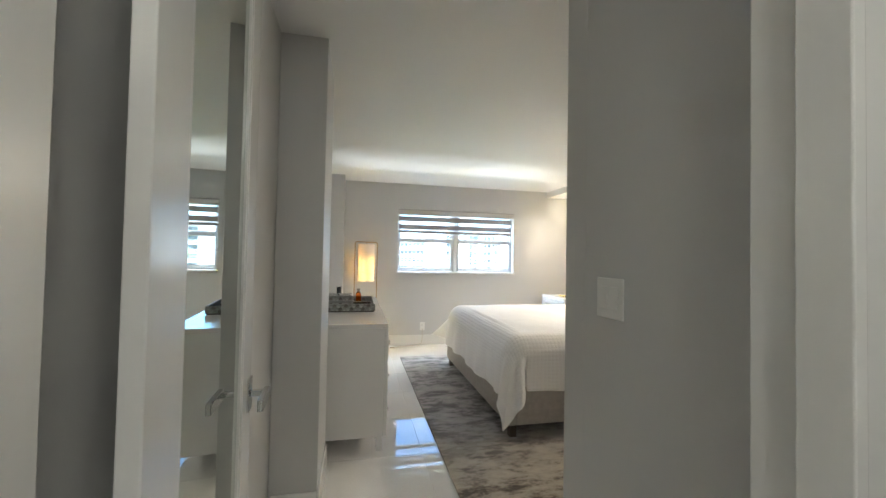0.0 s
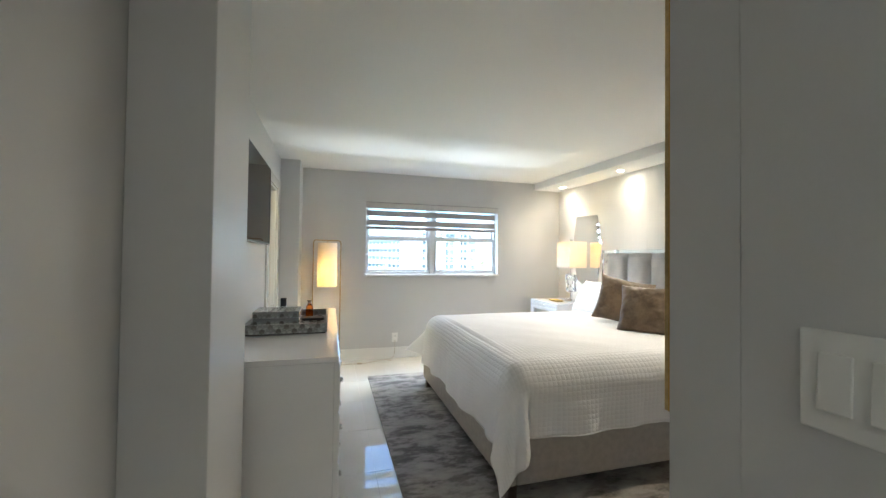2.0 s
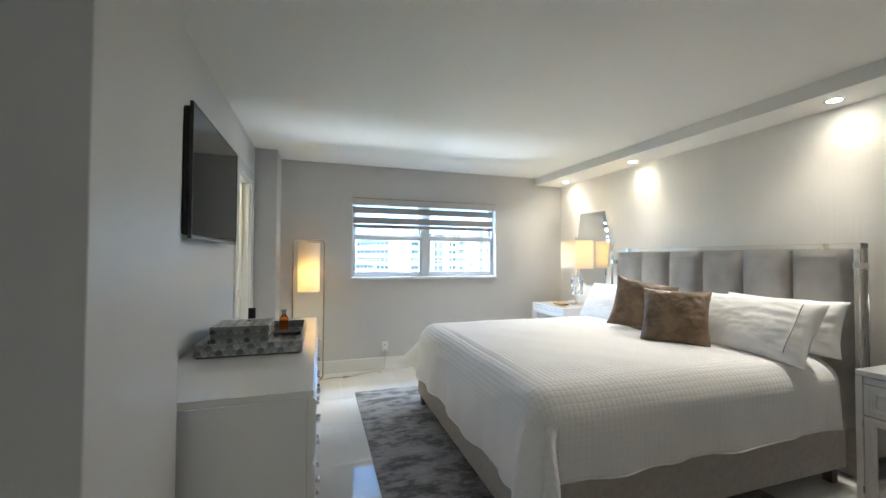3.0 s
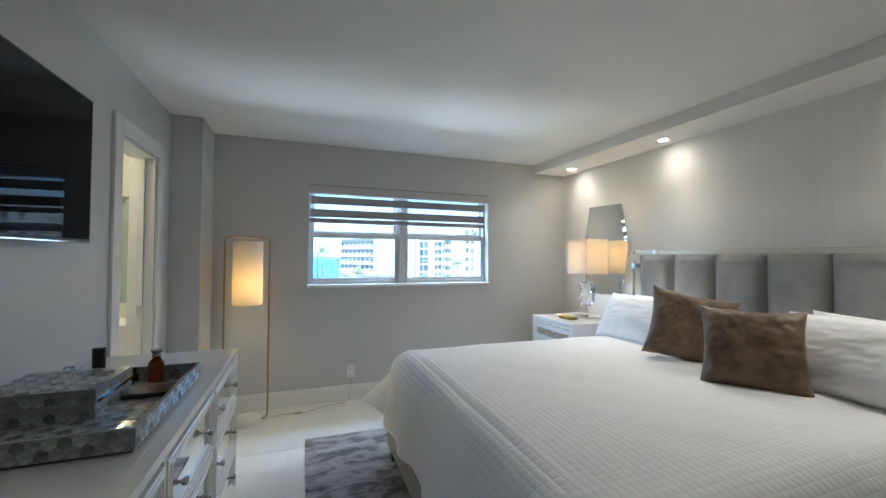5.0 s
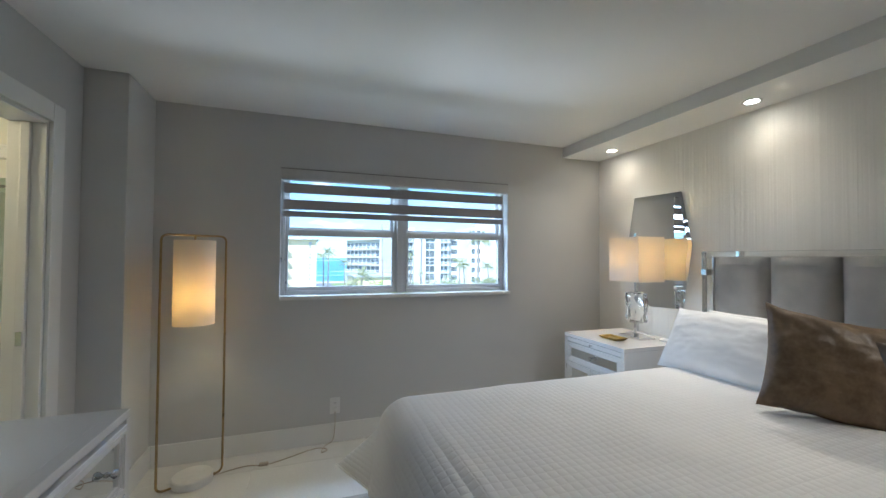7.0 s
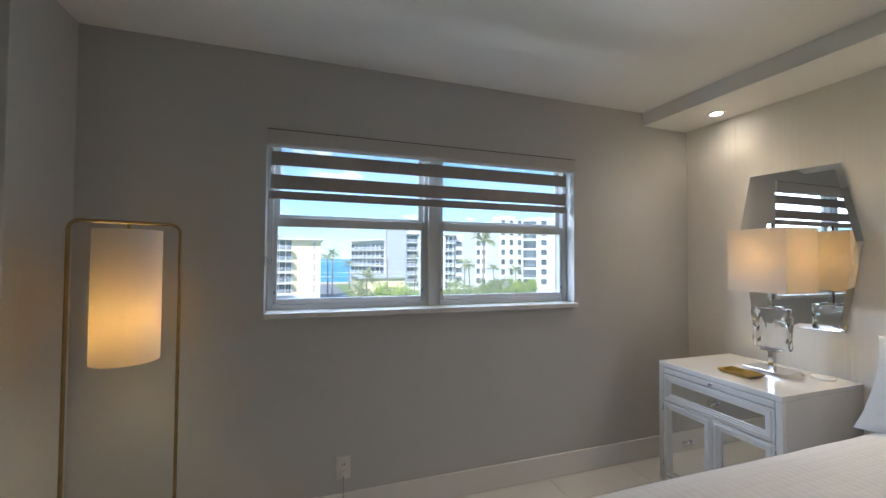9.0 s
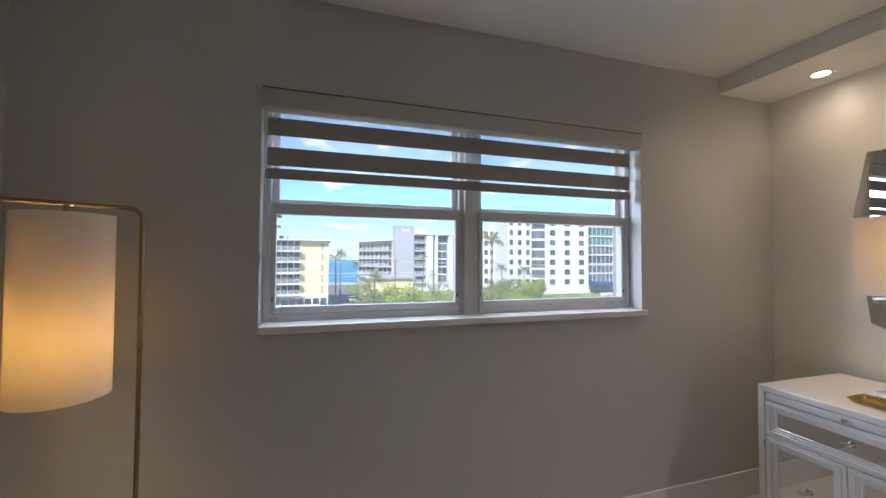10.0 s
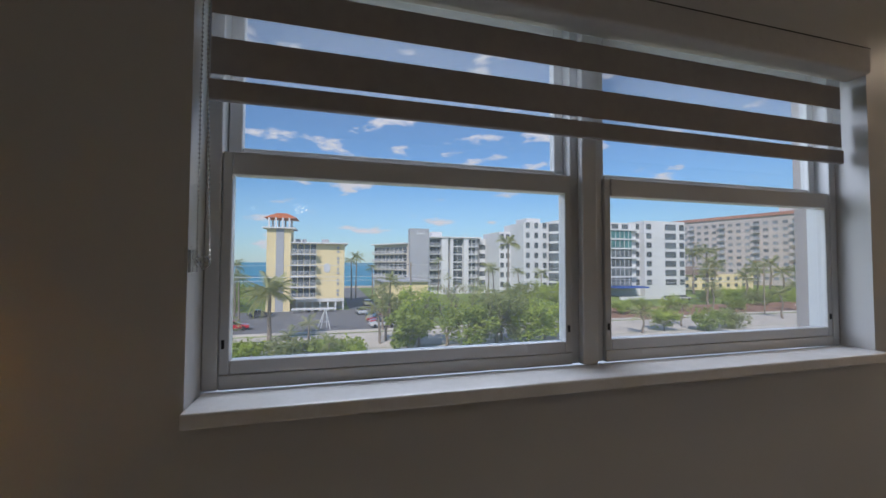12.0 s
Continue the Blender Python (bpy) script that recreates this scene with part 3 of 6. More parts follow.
def zebra_shade():
    s = thing("roller_blind", Matrix.Translation((0, 0, 0)), "half-raised banded sheer roller shade in the window", "window shade")
    x0, x1, y = WIN_X0 + 0.014, WIN_X1 - 0.026, 5.912
    bm = prism(rounded_rect(-0.035, 0.035, -0.042, 0.0425, 0.010), WIN_X0 + 0.002, WIN_X1 - 0.002)
    part("fascia", bm, FASCIA, s, smooth=True, at=Matrix(((0, 0, 1, 0), (1, 0, 0, 5.882), (0, 1, 0, 2.012), (0, 0, 0, 1))))
    part("top_dark_strip", boxed((WIN_X0 + 0.002, WIN_X1 - 0.002, 5.8462, 5.8468, 2.046, 2.0495)), BLACK, s, "thin dark line along the fascia top")
    for z0, z1 in ((1.877, 1.951), (1.752, 1.828)):
        part("band", boxed((x0, x1, y, y + 0.0015, z0, z1)), BAND, s, "opaque taupe fabric band")
    for z0, z1 in ((1.951, 1.99), (1.828, 1.877), (1.741, 1.752)):
        part("sheer", boxed((x0, x1, y + 0.0003, y + 0.0012, z0, z1)), SHEER, s, "sheer white fabric")
    part("bottom_bar", boxed((x0 - 0.004, x1 + 0.002, y - 0.006, y + 0.008, 1.697, 1.741), bevel=0.004), BAND, s)
    ch = part("chain", tube([(WIN_X0 + 0.0105, 5.872, 1.97), (WIN_X0 + 0.0105, 5.872, 1.375), (WIN_X0 + 0.0215, 5.872, 1.3585), (WIN_X0 + 0.0325, 5.872, 1.375), (WIN_X0 + 0.0205, 5.872, 1.78), (WIN_X0 + 0.0205, 5.872, 1.97)], 0.0009, sides=6), CHROME, s, "beaded pull chain")
    bead = bmesh.new()
    bmesh.ops.create_icosphere(bead, subdivisions=1, radius=0.0026)
    bead = part("bead", bead, CHROME, ch)
    for k in range(130):
        twin(bead, Matrix.Translation((WIN_X0 + (0.0105 if k % 2 else 0.0325) - (0.0 if k % 2 else 0.012 * min(1.0, k / 90)), 5.872, 1.375 + 0.0045 * k)))
    bead.matrix_basis = Matrix.Translation((WIN_X0 + 0.0215, 5.872, 1.358))
    ten = part("tensioner", boxed((WIN_X0 - 0.005, WIN_X0 + 0.008, 5.858, 5.8595, 1.345, 1.40), (WIN_X0 + 0.0005, WIN_X0 + 0.009, 5.86, 5.884, 1.352, 1.394), bevel=0.0006), ACRYLIC, s, "clear plastic chain tensioner")
    part("pulley", lathe([(0.004, -0.004), (0.0125, -0.004), (0.0125, -0.0015), (0.0105, 0), (0.0125, 0.0015), (0.0125, 0.004), (0.004, 0.004), (0.004, -0.004)], 24), ACRYLIC, ten, at=Matrix.Translation((WIN_X0 + 0.0215, 5.872, 1.371)) @ pose(0, 0, 0, 90, 0, 0), smooth=True)


window()
zebra_shade()
structure("trim_outer_reveal", boxed((WIN_X1 - 0.004, WIN_X1 - 0.0005, 6.0145, OUT + 0.002, WIN_Z0, WIN_Z1 - 0.001)), material("pink_render", (0.40, 0.35, 0.33), 0.9, vary=0.06, scale=3, bump=0.3, bump_scale=120), "pinkish stucco lining outside the window", "window reveal")


# ---- bathroom beyond the doorway ----
def bathroom():
    x0, x1, y0 = -2.4, LEFT - 0.146, 3.2
    structure("wall_bath", boxed((x0 - 0.1, x0, y0, OUT, -0.1, TOP), (x0, x1, y0 - 0.1, y0, -0.1, TOP)), BATH_PAINT, "cream bathroom wall", "wall")
    structure("wall_bath_window", boxed((x0, -1.55, FAR, OUT, -0.1, TOP), (-0.90, x1, FAR, OUT, -0.1, TOP), (-1.55, -0.90, FAR, OUT, -0.1, 1.09), (-1.55, -0.90, FAR, OUT, 2.03, TOP)), BATH_PAINT, "cream bathroom window wall", "wall")
    structure("ceiling_bath", boxed((x0 - 0.1, x1, y0 - 0.1, OUT, 2.30, 2.45)), CEILING, "white bathroom ceiling", "ceiling")
    structure("floor_bath", boxed((x0 - 0.1, x1, y0 - 0.1, OUT, -0.2, 0.0)), TILE, "white bathroom floor", "floor")
    casing = 0.092
    structure("trim_bath_door", boxed((LEFT, LEFT + 0.018, BATH_Y0 - casing, BATH_Y0, 0, BATH_TOP + casing), (LEFT, LEFT + 0.018, BATH_Y1, BATH_Y1 + casing, 0, BATH_TOP + casing),
                                      (LEFT, LEFT + 0.018, BATH_Y0 + 0.001, BATH_Y1 - 0.001, BATH_TOP, BATH_TOP + casing), bevel=0.003), TRIM, "white painted flat door casing", "door casing")
    structure("trim_bath_jamb", boxed((LEFT - 0.145, LEFT - 0.001, BATH_Y0 + 0.001, BATH_Y0 + 0.018, 0, BATH_TOP), (LEFT - 0.055, LEFT - 0.001, BATH_Y1 - 0.018, BATH_Y1 - 0.001, 0, BATH_TOP), (LEFT - 0.145, LEFT - 0.092, BATH_Y1 - 0.018, BATH_Y1 - 0.001, 0, BATH_TOP),
                                      (LEFT - 0.145, LEFT - 0.001, BATH_Y0 + 0.019, BATH_Y1 - 0.019, BATH_TOP - 0.018, BATH_TOP - 0.001), bevel=0.002), TRIM, "white pocket door jamb", "door jamb")
    d = tagged(thing("door_2", Matrix.Translation((LEFT - 0.09, BATH_Y1 - 0.035, 0)), "cream sliding pocket door pushed into the wall", "door"), kind="structure")
    part("leaf", boxed((0, 0.034, 0, 0.034, 0.01, BATH_TOP - 0.02), bevel=0.002), TRIM, d)
    part("latch_plate", boxed((0.006, 0.028, -0.002, -0.0003, 0.975, 1.04)), CHROME, d, "satin metal latch plate")
    v = thing("vanity", Matrix.Translation((-1.3, 5.43, 0)), "white bathroom vanity cabinet", "vanity")
    part("body", boxed((-0.75, 0.88, 0.02, 0.42, 0.0, 0.835), bevel=0.004), LACQUER, v)
    top = tagged(part("vanity_countertop", boxed((-2.05, -0.402, 5.42, FAR - 0.002, 0.836, 0.872), (-2.05, -0.402, FAR - 0.02, FAR - 0.003, 0.873, 0.99), bevel=0.004), VANITY_TOP), "cream quartz countertop with a low backsplash", "countertop")
    f = thing("faucet", Matrix.Translation((-0.80, 5.70, 0.872)), "square chrome basin faucet on the countertop", "faucet")
    part("body", boxed((-0.022, 0.022, -0.022, 0.022, 0, 0.15), bevel=0.003), CHROME, f)
    part("spout", boxed((-0.02, 0.02, -0.13, -0.0225, 0.122, 0.145), bevel=0.003), CHROME, f)
    b = thing("roller_blind", Matrix.Translation((-1.225, FAR - 0.03, 1.08)), "banded sheer shade over the bathroom window", "window shade")
    part("headrail", boxed((-0.335, 0.335, -0.04, 0.02, 0.90, 0.955), bevel=0.006), FASCIA, b)
    for k in range(8):
        z = 0.02 + 0.112 * k
        part("band", boxed((-0.33, 0.33, 0, 0.0015, z, z + 0.062)), BAND, b)
        part("sheer", boxed((-0.33, 0.33, 0.0003, 0.0012, z + 0.062, z + 0.112 if k < 7 else z + 0.09)), SHEER, b)
    g = thing("bathroom_mirror", Matrix.Translation((-0.62, FAR - 0.012, 1.0)), "frameless mirror above the vanity beside the window", "mirror")
    part("glass", boxed((-0.26, 0.20, 0, 0.008, -0.005, 0.86), bevel=0.002), MIRROR, g)
    structure("wall_shower", boxed((x0 + 0.001, -1.05, y0 + 0.001, y0 + 0.012, 0.0, 2.28)), material("shower_tile", (0.74, 0.82, 0.72), 0.25, vary=0.06, scale=2), "pale green tiled shower wall", "wall")
    sh = thing("shower_set", Matrix.Translation((-1.75, y0 + 0.013, 0)), "chrome rain shower head with a slide bar", "shower")
    part("arm", tube([(0, 0, 1.98), (0, 0.12, 2.0), (0, 0.32, 1.99), (0, 0.34, 1.90)], 0.011, sides=10), CHROME, sh, smooth=True)
    part("head", lathe([(0, 0.03), (0.03, 0.025), (0.11, 0.008), (0.11, 0), (0, 0)], 28), CHROME, sh, smooth=True, at=Matrix.Translation((0, 0.34, 1.865)))
    bar = part("slide_bar", tube([(0.28, 0.05, 0.85), (0.28, 0.05, 1.55)], 0.011, sides=10), CHROME, sh, smooth=True)
    part("hand_shower", lathe([(0, 0), (0.016, 0), (0.018, 0.16), (0.045, 0.22), (0.04, 0.25), (0, 0.25)], 18), CHROME, bar, smooth=True, at=Matrix.Translation((0.28, 0.09, 1.15)))
    for z in (0.88, 1.50):
        part("bracket", boxed((0.265, 0.295, 0, 0.06, z, z + 0.03), bevel=0.003), CHROME, bar)
    ds = thing("soap_dispenser", Matrix.Translation((-1.72, y0 + 0.013, 0.92)), "dark wall soap dispenser in the shower", "dispenser")
    part("body", boxed((-0.04, 0.04, 0, 0.07, 0, 0.20), bevel=0.008), STEEL, ds)
    part("nozzle", boxed((-0.012, 0.012, 0.02, 0.06, -0.03, -0.0005), bevel=0.003), CHROME, ds)
    sc = thing("shower_screen", Matrix.Translation((-1.7, 4.0, 0)), "clear sliding glass shower screen on a chrome rail", "shower screen")
    part("rail", tube([(-0.68, 0, 2.06), (0.62, 0, 2.06)], 0.014, sides=10), CHROME, sc, smooth=True)
    pane = part("pane", boxed((-0.66, 0.60, -0.004, 0.004, 0.001, 2.0), bevel=0.001), PANE, sc)
    pane.visible_shadow = False
    for x in (-0.4, 0.35):
        part("roller", lathe([(0, -0.012), (0.03, -0.012), (0.03, 0.012), (0, 0.012)], 20), CHROME, sc, smooth=True, at=Matrix.Translation((x, 0, 2.03)) @ pose(0, 0, 0, 90, 0, 0))
    vt = thing("air_vent", Matrix.Translation((-0.73, FAR - 0.012, 2.02)), "small white louvred wall vent", "vent")
    part("frame", boxed((-0.10, 0.04, 0, 0.011, -0.045, 0.045), bevel=0.002), TRIM, vt)
    for k in range(5):
        part("slat", boxed((-0.095, 0.035, -0.006, -0.0005, -0.038 + 0.017 * k, -0.030 + 0.017 * k)), TRIM, vt)
    c = thing("bathroom_light", Matrix.Translation((-1.1, 4.8, 2.30)), "flush round bathroom ceiling light", "ceiling light")
    part("diffuser", lathe([(0, -0.035), (0.10, -0.03), (0.13, -0.012), (0.13, -0.0005), (0, -0.0005)]), glow("bath_diffuser", (1.0, 0.80, 0.5), 3.0), c, smooth=True)
    lamp("bathroom_lamp", (-1.1, 4.8, 2.15), BATH_WATTS, (1.0, 0.76, 0.40), 0.1)


bathroom()


# ---- recessed lights in the soffit ----
def can_light():
    c = thing("recessed_light", Matrix.Translation((3.44, 5.51, SOFFIT_Z)), "lit round recessed downlight in the soffit", "downlight", "soffit downlights")
    part("trim_ring", lathe([(0.034, -0.0005), (0.052, -0.0005), (0.052, -0.003), (0.046, -0.006), (0.036, -0.004), (0.034, -0.0005)]), TRIM, c, smooth=True)
    part("lens", lathe([(0, -0.003), (0.0345, -0.003), (0.0345, -0.0008), (0, -0.0008)]), LED, c)
    return c


can = can_light()
for y in (4.373, 2.74):
    copy_thing(can, Matrix.Translation((3.44, y, SOFFIT_Z)))
for y in (5.51, 4.373, 2.74):
    lamp("downlight", (3.44, y, SOFFIT_Z - 0.009), CAN_WATTS, (1.0, 0.80, 0.58), 0.05, "SPOT", (2.0, 3.7 + 0.5 * (y - 3.7), 0), 126)
    lamp("downlight_spill", (3.44, y, SOFFIT_Z - 0.008), 0.14 * CAN_WATTS, (1.0, 0.76, 0.50), 0.04, "SPOT", (3.40, y, 0), 150)


# ---- television ----
def television():
    t = thing("television", Matrix.Translation((LEFT + 0.001, 3.63, 1.73)), "flat black wall-mounted television, switched off", "television")
    part("wall_bracket", boxed((0, 0.045, -0.2, 0.2, -0.15, 0.15), bevel=0.004), BLACK, t)
    part("back", boxed((0.0455, 0.078, -0.46, 0.46, -0.29, 0.29), bevel=0.012), BLACK, t)
    part("bezel", boxed((0.0785, 0.094, -0.478, 0.478, -0.306, -0.289), (0.0785, 0.094, -0.478, 0.478, 0.297, 0.304), (0.0785, 0.094, -0.478, -0.470, -0.2885, 0.2965), (0.0785, 0.094, 0.470, 0.478, -0.2885, 0.2965), bevel=0.0015), BLACK, t)
    part("screen", boxed((0.0785, 0.0915, -0.4695, 0.4695, -0.2885, 0.2965)), BLACK_GLASS, t, "glossy black screen")
    part("trim_strip", boxed((0.0945, 0.0955, -0.47, 0.47, -0.305, -0.300)), CHROME, t)


television()


# ---- dresser ----
def knob(parent, at):
    k = part("knob", lathe([(0, 0), (0.009, 0), (0.009, 0.004), (0.0045, 0.008), (0.006, 0.012), (0.0135, 0.020), (0.0145, 0.027), (0.011, 0.032), (0, 0.033)], 16), CHROME, parent, "polished nickel knob", smooth=True)
    k.matrix_basis = at
    return k


def framed_front(name, parent, w, h, mirrored=True, inset=0.045):
    """A drawer or door front in the plane y-z, facing +x, with stepped moulding round a mirror panel. Origin at its lower corner."""
    profile = [(0.0, 0.0), (0.0, 0.016), (0.002, 0.018), (0.013, 0.018), (0.0145, 0.022), (0.0225, 0.022), (0.024, 0.017), (0.032, 0.017), (0.0335, 0.0125), (inset - 0.002, 0.0125), (inset, 0.004)]
    bm = bmesh.new()
    rings = [[bm.verts.new((d, y, z)) for y, z in ((o, o), (w - o, o), (w - o, h - o), (o, h - o))] for o, d in profile]
    for a, b in zip(rings, rings[1:]):
        for k in range(4):
            bm.faces.new((a[k], a[(k + 1) % 4], b[(k + 1) % 4], b[k]))
    f = part(name, bm, LACQUER, parent)
    part("panel", boxed((0, 0.006, inset - 0.001, w - inset + 0.001, inset - 0.001, h - inset + 0.001)), MIRROR if mirrored else LACQUER, f, "mirror glass panel")
    return f


def dresser():
    x0, x1, y0, y1, h = LEFT + 0.014, 0.363, 2.683, 4.442, 0.866
    w, d = y1 - y0, x1 - x0
    t = thing("dresser", Matrix.Translation((x0, y0, 0)), "white lacquered dresser with mirrored drawer fronts and nickel knobs", "dresser")
    bm = bmesh.new()
    box(bm, 0, d - 0.022, 0, w, 0.105, h - 0.028, bevel=0.003)
    part("body", bm, LACQUER, t)
    for a, b in ((0, 0.03), (w / 3 - 0.011, w / 3 + 0.011), (2 * w / 3 - 0.011, 2 * w / 3 + 0.011), (w - 0.03, w)):
        part("stile", boxed((d - 0.0215, d, a, b, 0.105, h - 0.028), bevel=0.002), LACQUER, t)
    part("top", boxed((0, d, 0, w, h - 0.0275, h), bevel=0.003), LACQUER, t)
    part("pull_out_board", boxed((d - 0.05, d - 0.0445, 0.08, w - 0.08, h + 0.0002, h + 0.0012)), LACQUER, t)
    for yy in (0.02, w - 0.06):
        for xx in (0.02, d - 0.065):
            part("leg", prism([(xx, yy), (xx + 0.04, yy), (xx + 0.04, yy + 0.04), (xx, yy + 0.04)], 0.0, 0.1045), LACQUER, t)
    cols = [(0.033, w / 3 - 0.014), (w / 3 + 0.014, 2 * w / 3 - 0.014), (2 * w / 3 + 0.014, w - 0.033)]
    rows = [(0.125, 0.345), (0.355, 0.585), (0.595, 0.825)]
    for a, b in cols:
        for z0, z1 in rows:
            f = framed_front("drawer", t, b - a, z1 - z0)
            f.matrix_basis = Matrix.Translation((d - 0.014, a, z0))
            for q in (0.2, 0.8):
                knob(f, Matrix.Translation((0.006, (b - a) * q, (z1 - z0) / 2)) @ pose(0, 0, 0, 0, 90, 0))


dresser()
DR_TOP = 0.866 + 0.0005


def hex_skin(parent, name, u0, u1, v0, v1, place, r=0.0172):
    """Hexagonal shell pieces laid over a rectangle; place(u, v) gives the pose of one piece."""
    me = {}
    for shade, mat in (("d", PEARL_DARK), ("l", PEARL_LIGHT)):
        bm = prism([(0.93 * r * math.cos(radians(60 * k + 30)), 0.93 * r * math.sin(radians(60 * k + 30))) for k in range(6)], 0, 0.0009)
        first = part(name, bm, mat, parent)
        me[shade] = first
    used = {"d": False, "l": False}
    row, v = 0, v0 + r * 0.86
    while v <= v1 - r * 0.8:
        u, col = u0 + r * (0.9 if row % 2 == 0 else 1.77), 0
        while u <= u1 - r * 0.8:
            s = "d" if (col + (row % 2) * 2) % 3 == 0 else "l"
            col += 1
            m = place(u, v)
            if used[s]:
                twin(me[s], m)
            else:
                me[s].matrix_basis, used[s] = m, True
            u += 1.74 * r
        v += 1.5 * r
        row += 1


def tray():
    x0, x1, y0, y1 = -0.175, 0.298, 3.262, 3.925
    w, d, h = x1 - x0, y1 - y0, 0.064
    t = thing("tray", Matrix.Translation((x0, y0, DR_TOP)), "rectangular tray inlaid with grey shell hexagons on the dresser", "tray")
    part("felt_base", boxed((0.008, w - 0.008, 0.008, d - 0.008, 0, 0.007)), BLACK, t)
    b = part("body", boxed((0, w, 0, 0.012, 0.0072, h), (0, w, d - 0.012, d, 0.0072, h), (0, 0.012, 0.0122, d - 0.0122, 0.0072, h), (w - 0.012, w, 0.0122, d - 0.0122, 0.0072, h), (0.0122, w - 0.0122, 0.0122, d - 0.0122, 0.0072, 0.018), bevel=0.001), SHELL_JOINT, t)
    hex_skin(t, "shell_tile", 0, w, 0.008, h, lambda u, v: Matrix.Translation((u, -0.0001, v)) @ pose(0, 0, 0, 90, 0, 0))
    hex_skin(t, "shell_tile", 0, d, 0.008, h, lambda u, v: Matrix.Translation((w + 0.0001, u, v)) @ pose(0, 0, 0, 90, 0, 90))
    hex_skin(t, "shell_tile", 0.013, w - 0.013, 0.018, h, lambda u, v: Matrix.Translation((u, d - 0.0121, v)) @ pose(0, 0, 0, 90, 0, 0))
    hex_skin(t, "shell_tile", 0.03, w - 0.013, 0.02, d - 0.02, lambda u, v: Matrix.Translation((u, v, 0.0181)), r=0.02)
    hex_skin(t, "shell_tile", 0.013, d - 0.013, 0.018, h, lambda u, v: Matrix.Translation((0.0121, u, v)) @ pose(0, 0, 0, 90, 0, 90))


def shell_box():
    x0, x1, y0, y1 = -0.165, 0.117, 3.50, 3.76
    w, d = x1 - x0, y1 - y0
    z = DR_TOP + 0.0195
    t = thing("jewellery_box", Matrix.Translation((x0, y0, z)), "lidded box inlaid with grey shell hexagons in the tray", "box")
    b = part("body", boxed((0, w, 0, d, 0, 0.046), bevel=0.001), SHELL_JOINT, t)
    l = part("lid", boxed((-0.001, w + 0.001, -0.001, d + 0.001, 0.049, 0.088), bevel=0.0015), SHELL_JOINT, t)
    part("lid_band", boxed((0.001, w + 0.007, 0.001, d - 0.001, 0.0462, 0.0488), (w + 0.0035, w + 0.007, 0.001, d - 0.001, 0.049, 0.056)), CHROME, l)
    hex_skin(b, "shell_tile", 0, w, 0, 0.046, lambda u, v: Matrix.Translation((u, -0.0001, v)) @ pose(0, 0, 0, 90, 0, 0), 0.0155)
    hex_skin(l, "shell_tile", 0, w, 0.048, 0.09, lambda u, v: Matrix.Translation((u, -0.0011, v)) @ pose(0, 0, 0, 90, 0, 0), 0.0155)
    hex_skin(b, "shell_tile", 0, d, 0, 0.046, lambda u, v: Matrix.Translation((w + 0.0001, u, v)) @ pose(0, 0, 0, 90, 0, 90), 0.0155)
    hex_skin(l, "shell_tile", 0, d, 0.048, 0.09, lambda u, v: Matrix.Translation((w + 0.0011, u, v)) @ pose(0, 0, 0, 90, 0, 90), 0.0155)
    hex_skin(l, "shell_tile", 0, w, 0, d, lambda u, v: Matrix.Translation((u, v, 0.0881)), 0.0172)


def tray_contents():
    z = DR_TOP + 0.0195
    a = thing("perfume_bottle", Matrix.Translation((0.165, 3.85, z)), "amber glass bottle with a dark stopper in the tray", "bottle")
    k = 1.35
    part("glass", lathe([(r, k * h) for r, h in [(0, 0), (0.024, 0), (0.0265, 0.004), (0.0265, 0.05), (0.024, 0.058), (0.014, 0.066), (0.012, 0.072), (0, 0.072)]], 28), AMBER, a, "amber glass", smooth=True)
    part("stopper", lathe([(r, k * h) for r, h in [(0, 0.0725), (0.015, 0.0725), (0.013, 0.08), (0.019, 0.088), (0.018, 0.092), (0, 0.093)]], 24), CORK, a, smooth=True)
    b = thing("black_bottle", Matrix.Translation((-0.02, 3.86, z)), "tall black oval bottle in the tray", "bottle")
    bm = prism([(0.021 * math.cos(radians(15 * k)), 0.014 * math.sin(radians(15 * k))) for k in range(24)], 0, 0.135)
    part("body", bm, BLACK, b, smooth=True)
    part("cap", prism([(0.0215 * math.cos(radians(15 * k)), 0.0145 * math.sin(radians(15 * k))) for k in range(24)], 0.1355, 0.14), BLACK, b)
    c = thing("clear_bottle", Matrix.Translation((-0.095, 3.83, z)), "small clear glass bottle with a cube stopper", "bottle")
    part("glass", boxed((-0.02, 0.02, -0.012, 0.012, 0, 0.06), bevel=0.003), CRYSTAL, c)
    part("stopper", boxed((-0.013, 0.013, -0.013, 0.013, 0.0605, 0.085), bevel=0.003), CRYSTAL, c)
    d = thing("nail_bottle", Matrix.Translation((0.085, 3.885, z)), "small square black bottle", "bottle")
    part("body", boxed((-0.012, 0.012, -0.012, 0.012, 0, 0.03), bevel=0.002), BLACK, d)
    part("cap", lathe([(0, 0.0305), (0.007, 0.0305), (0.006, 0.052), (0, 0.052)], 14), BLACK, d)
    e = thing("black_case", Matrix.Translation((0.20, 3.70, z)), "flat black case lying in the tray", "case")
    part("case", boxed((-0.075, 0.075, -0.05, 0.05, 0, 0.016), bevel=0.004), BLACK, e)


tray()
shell_box()
tray_contents()


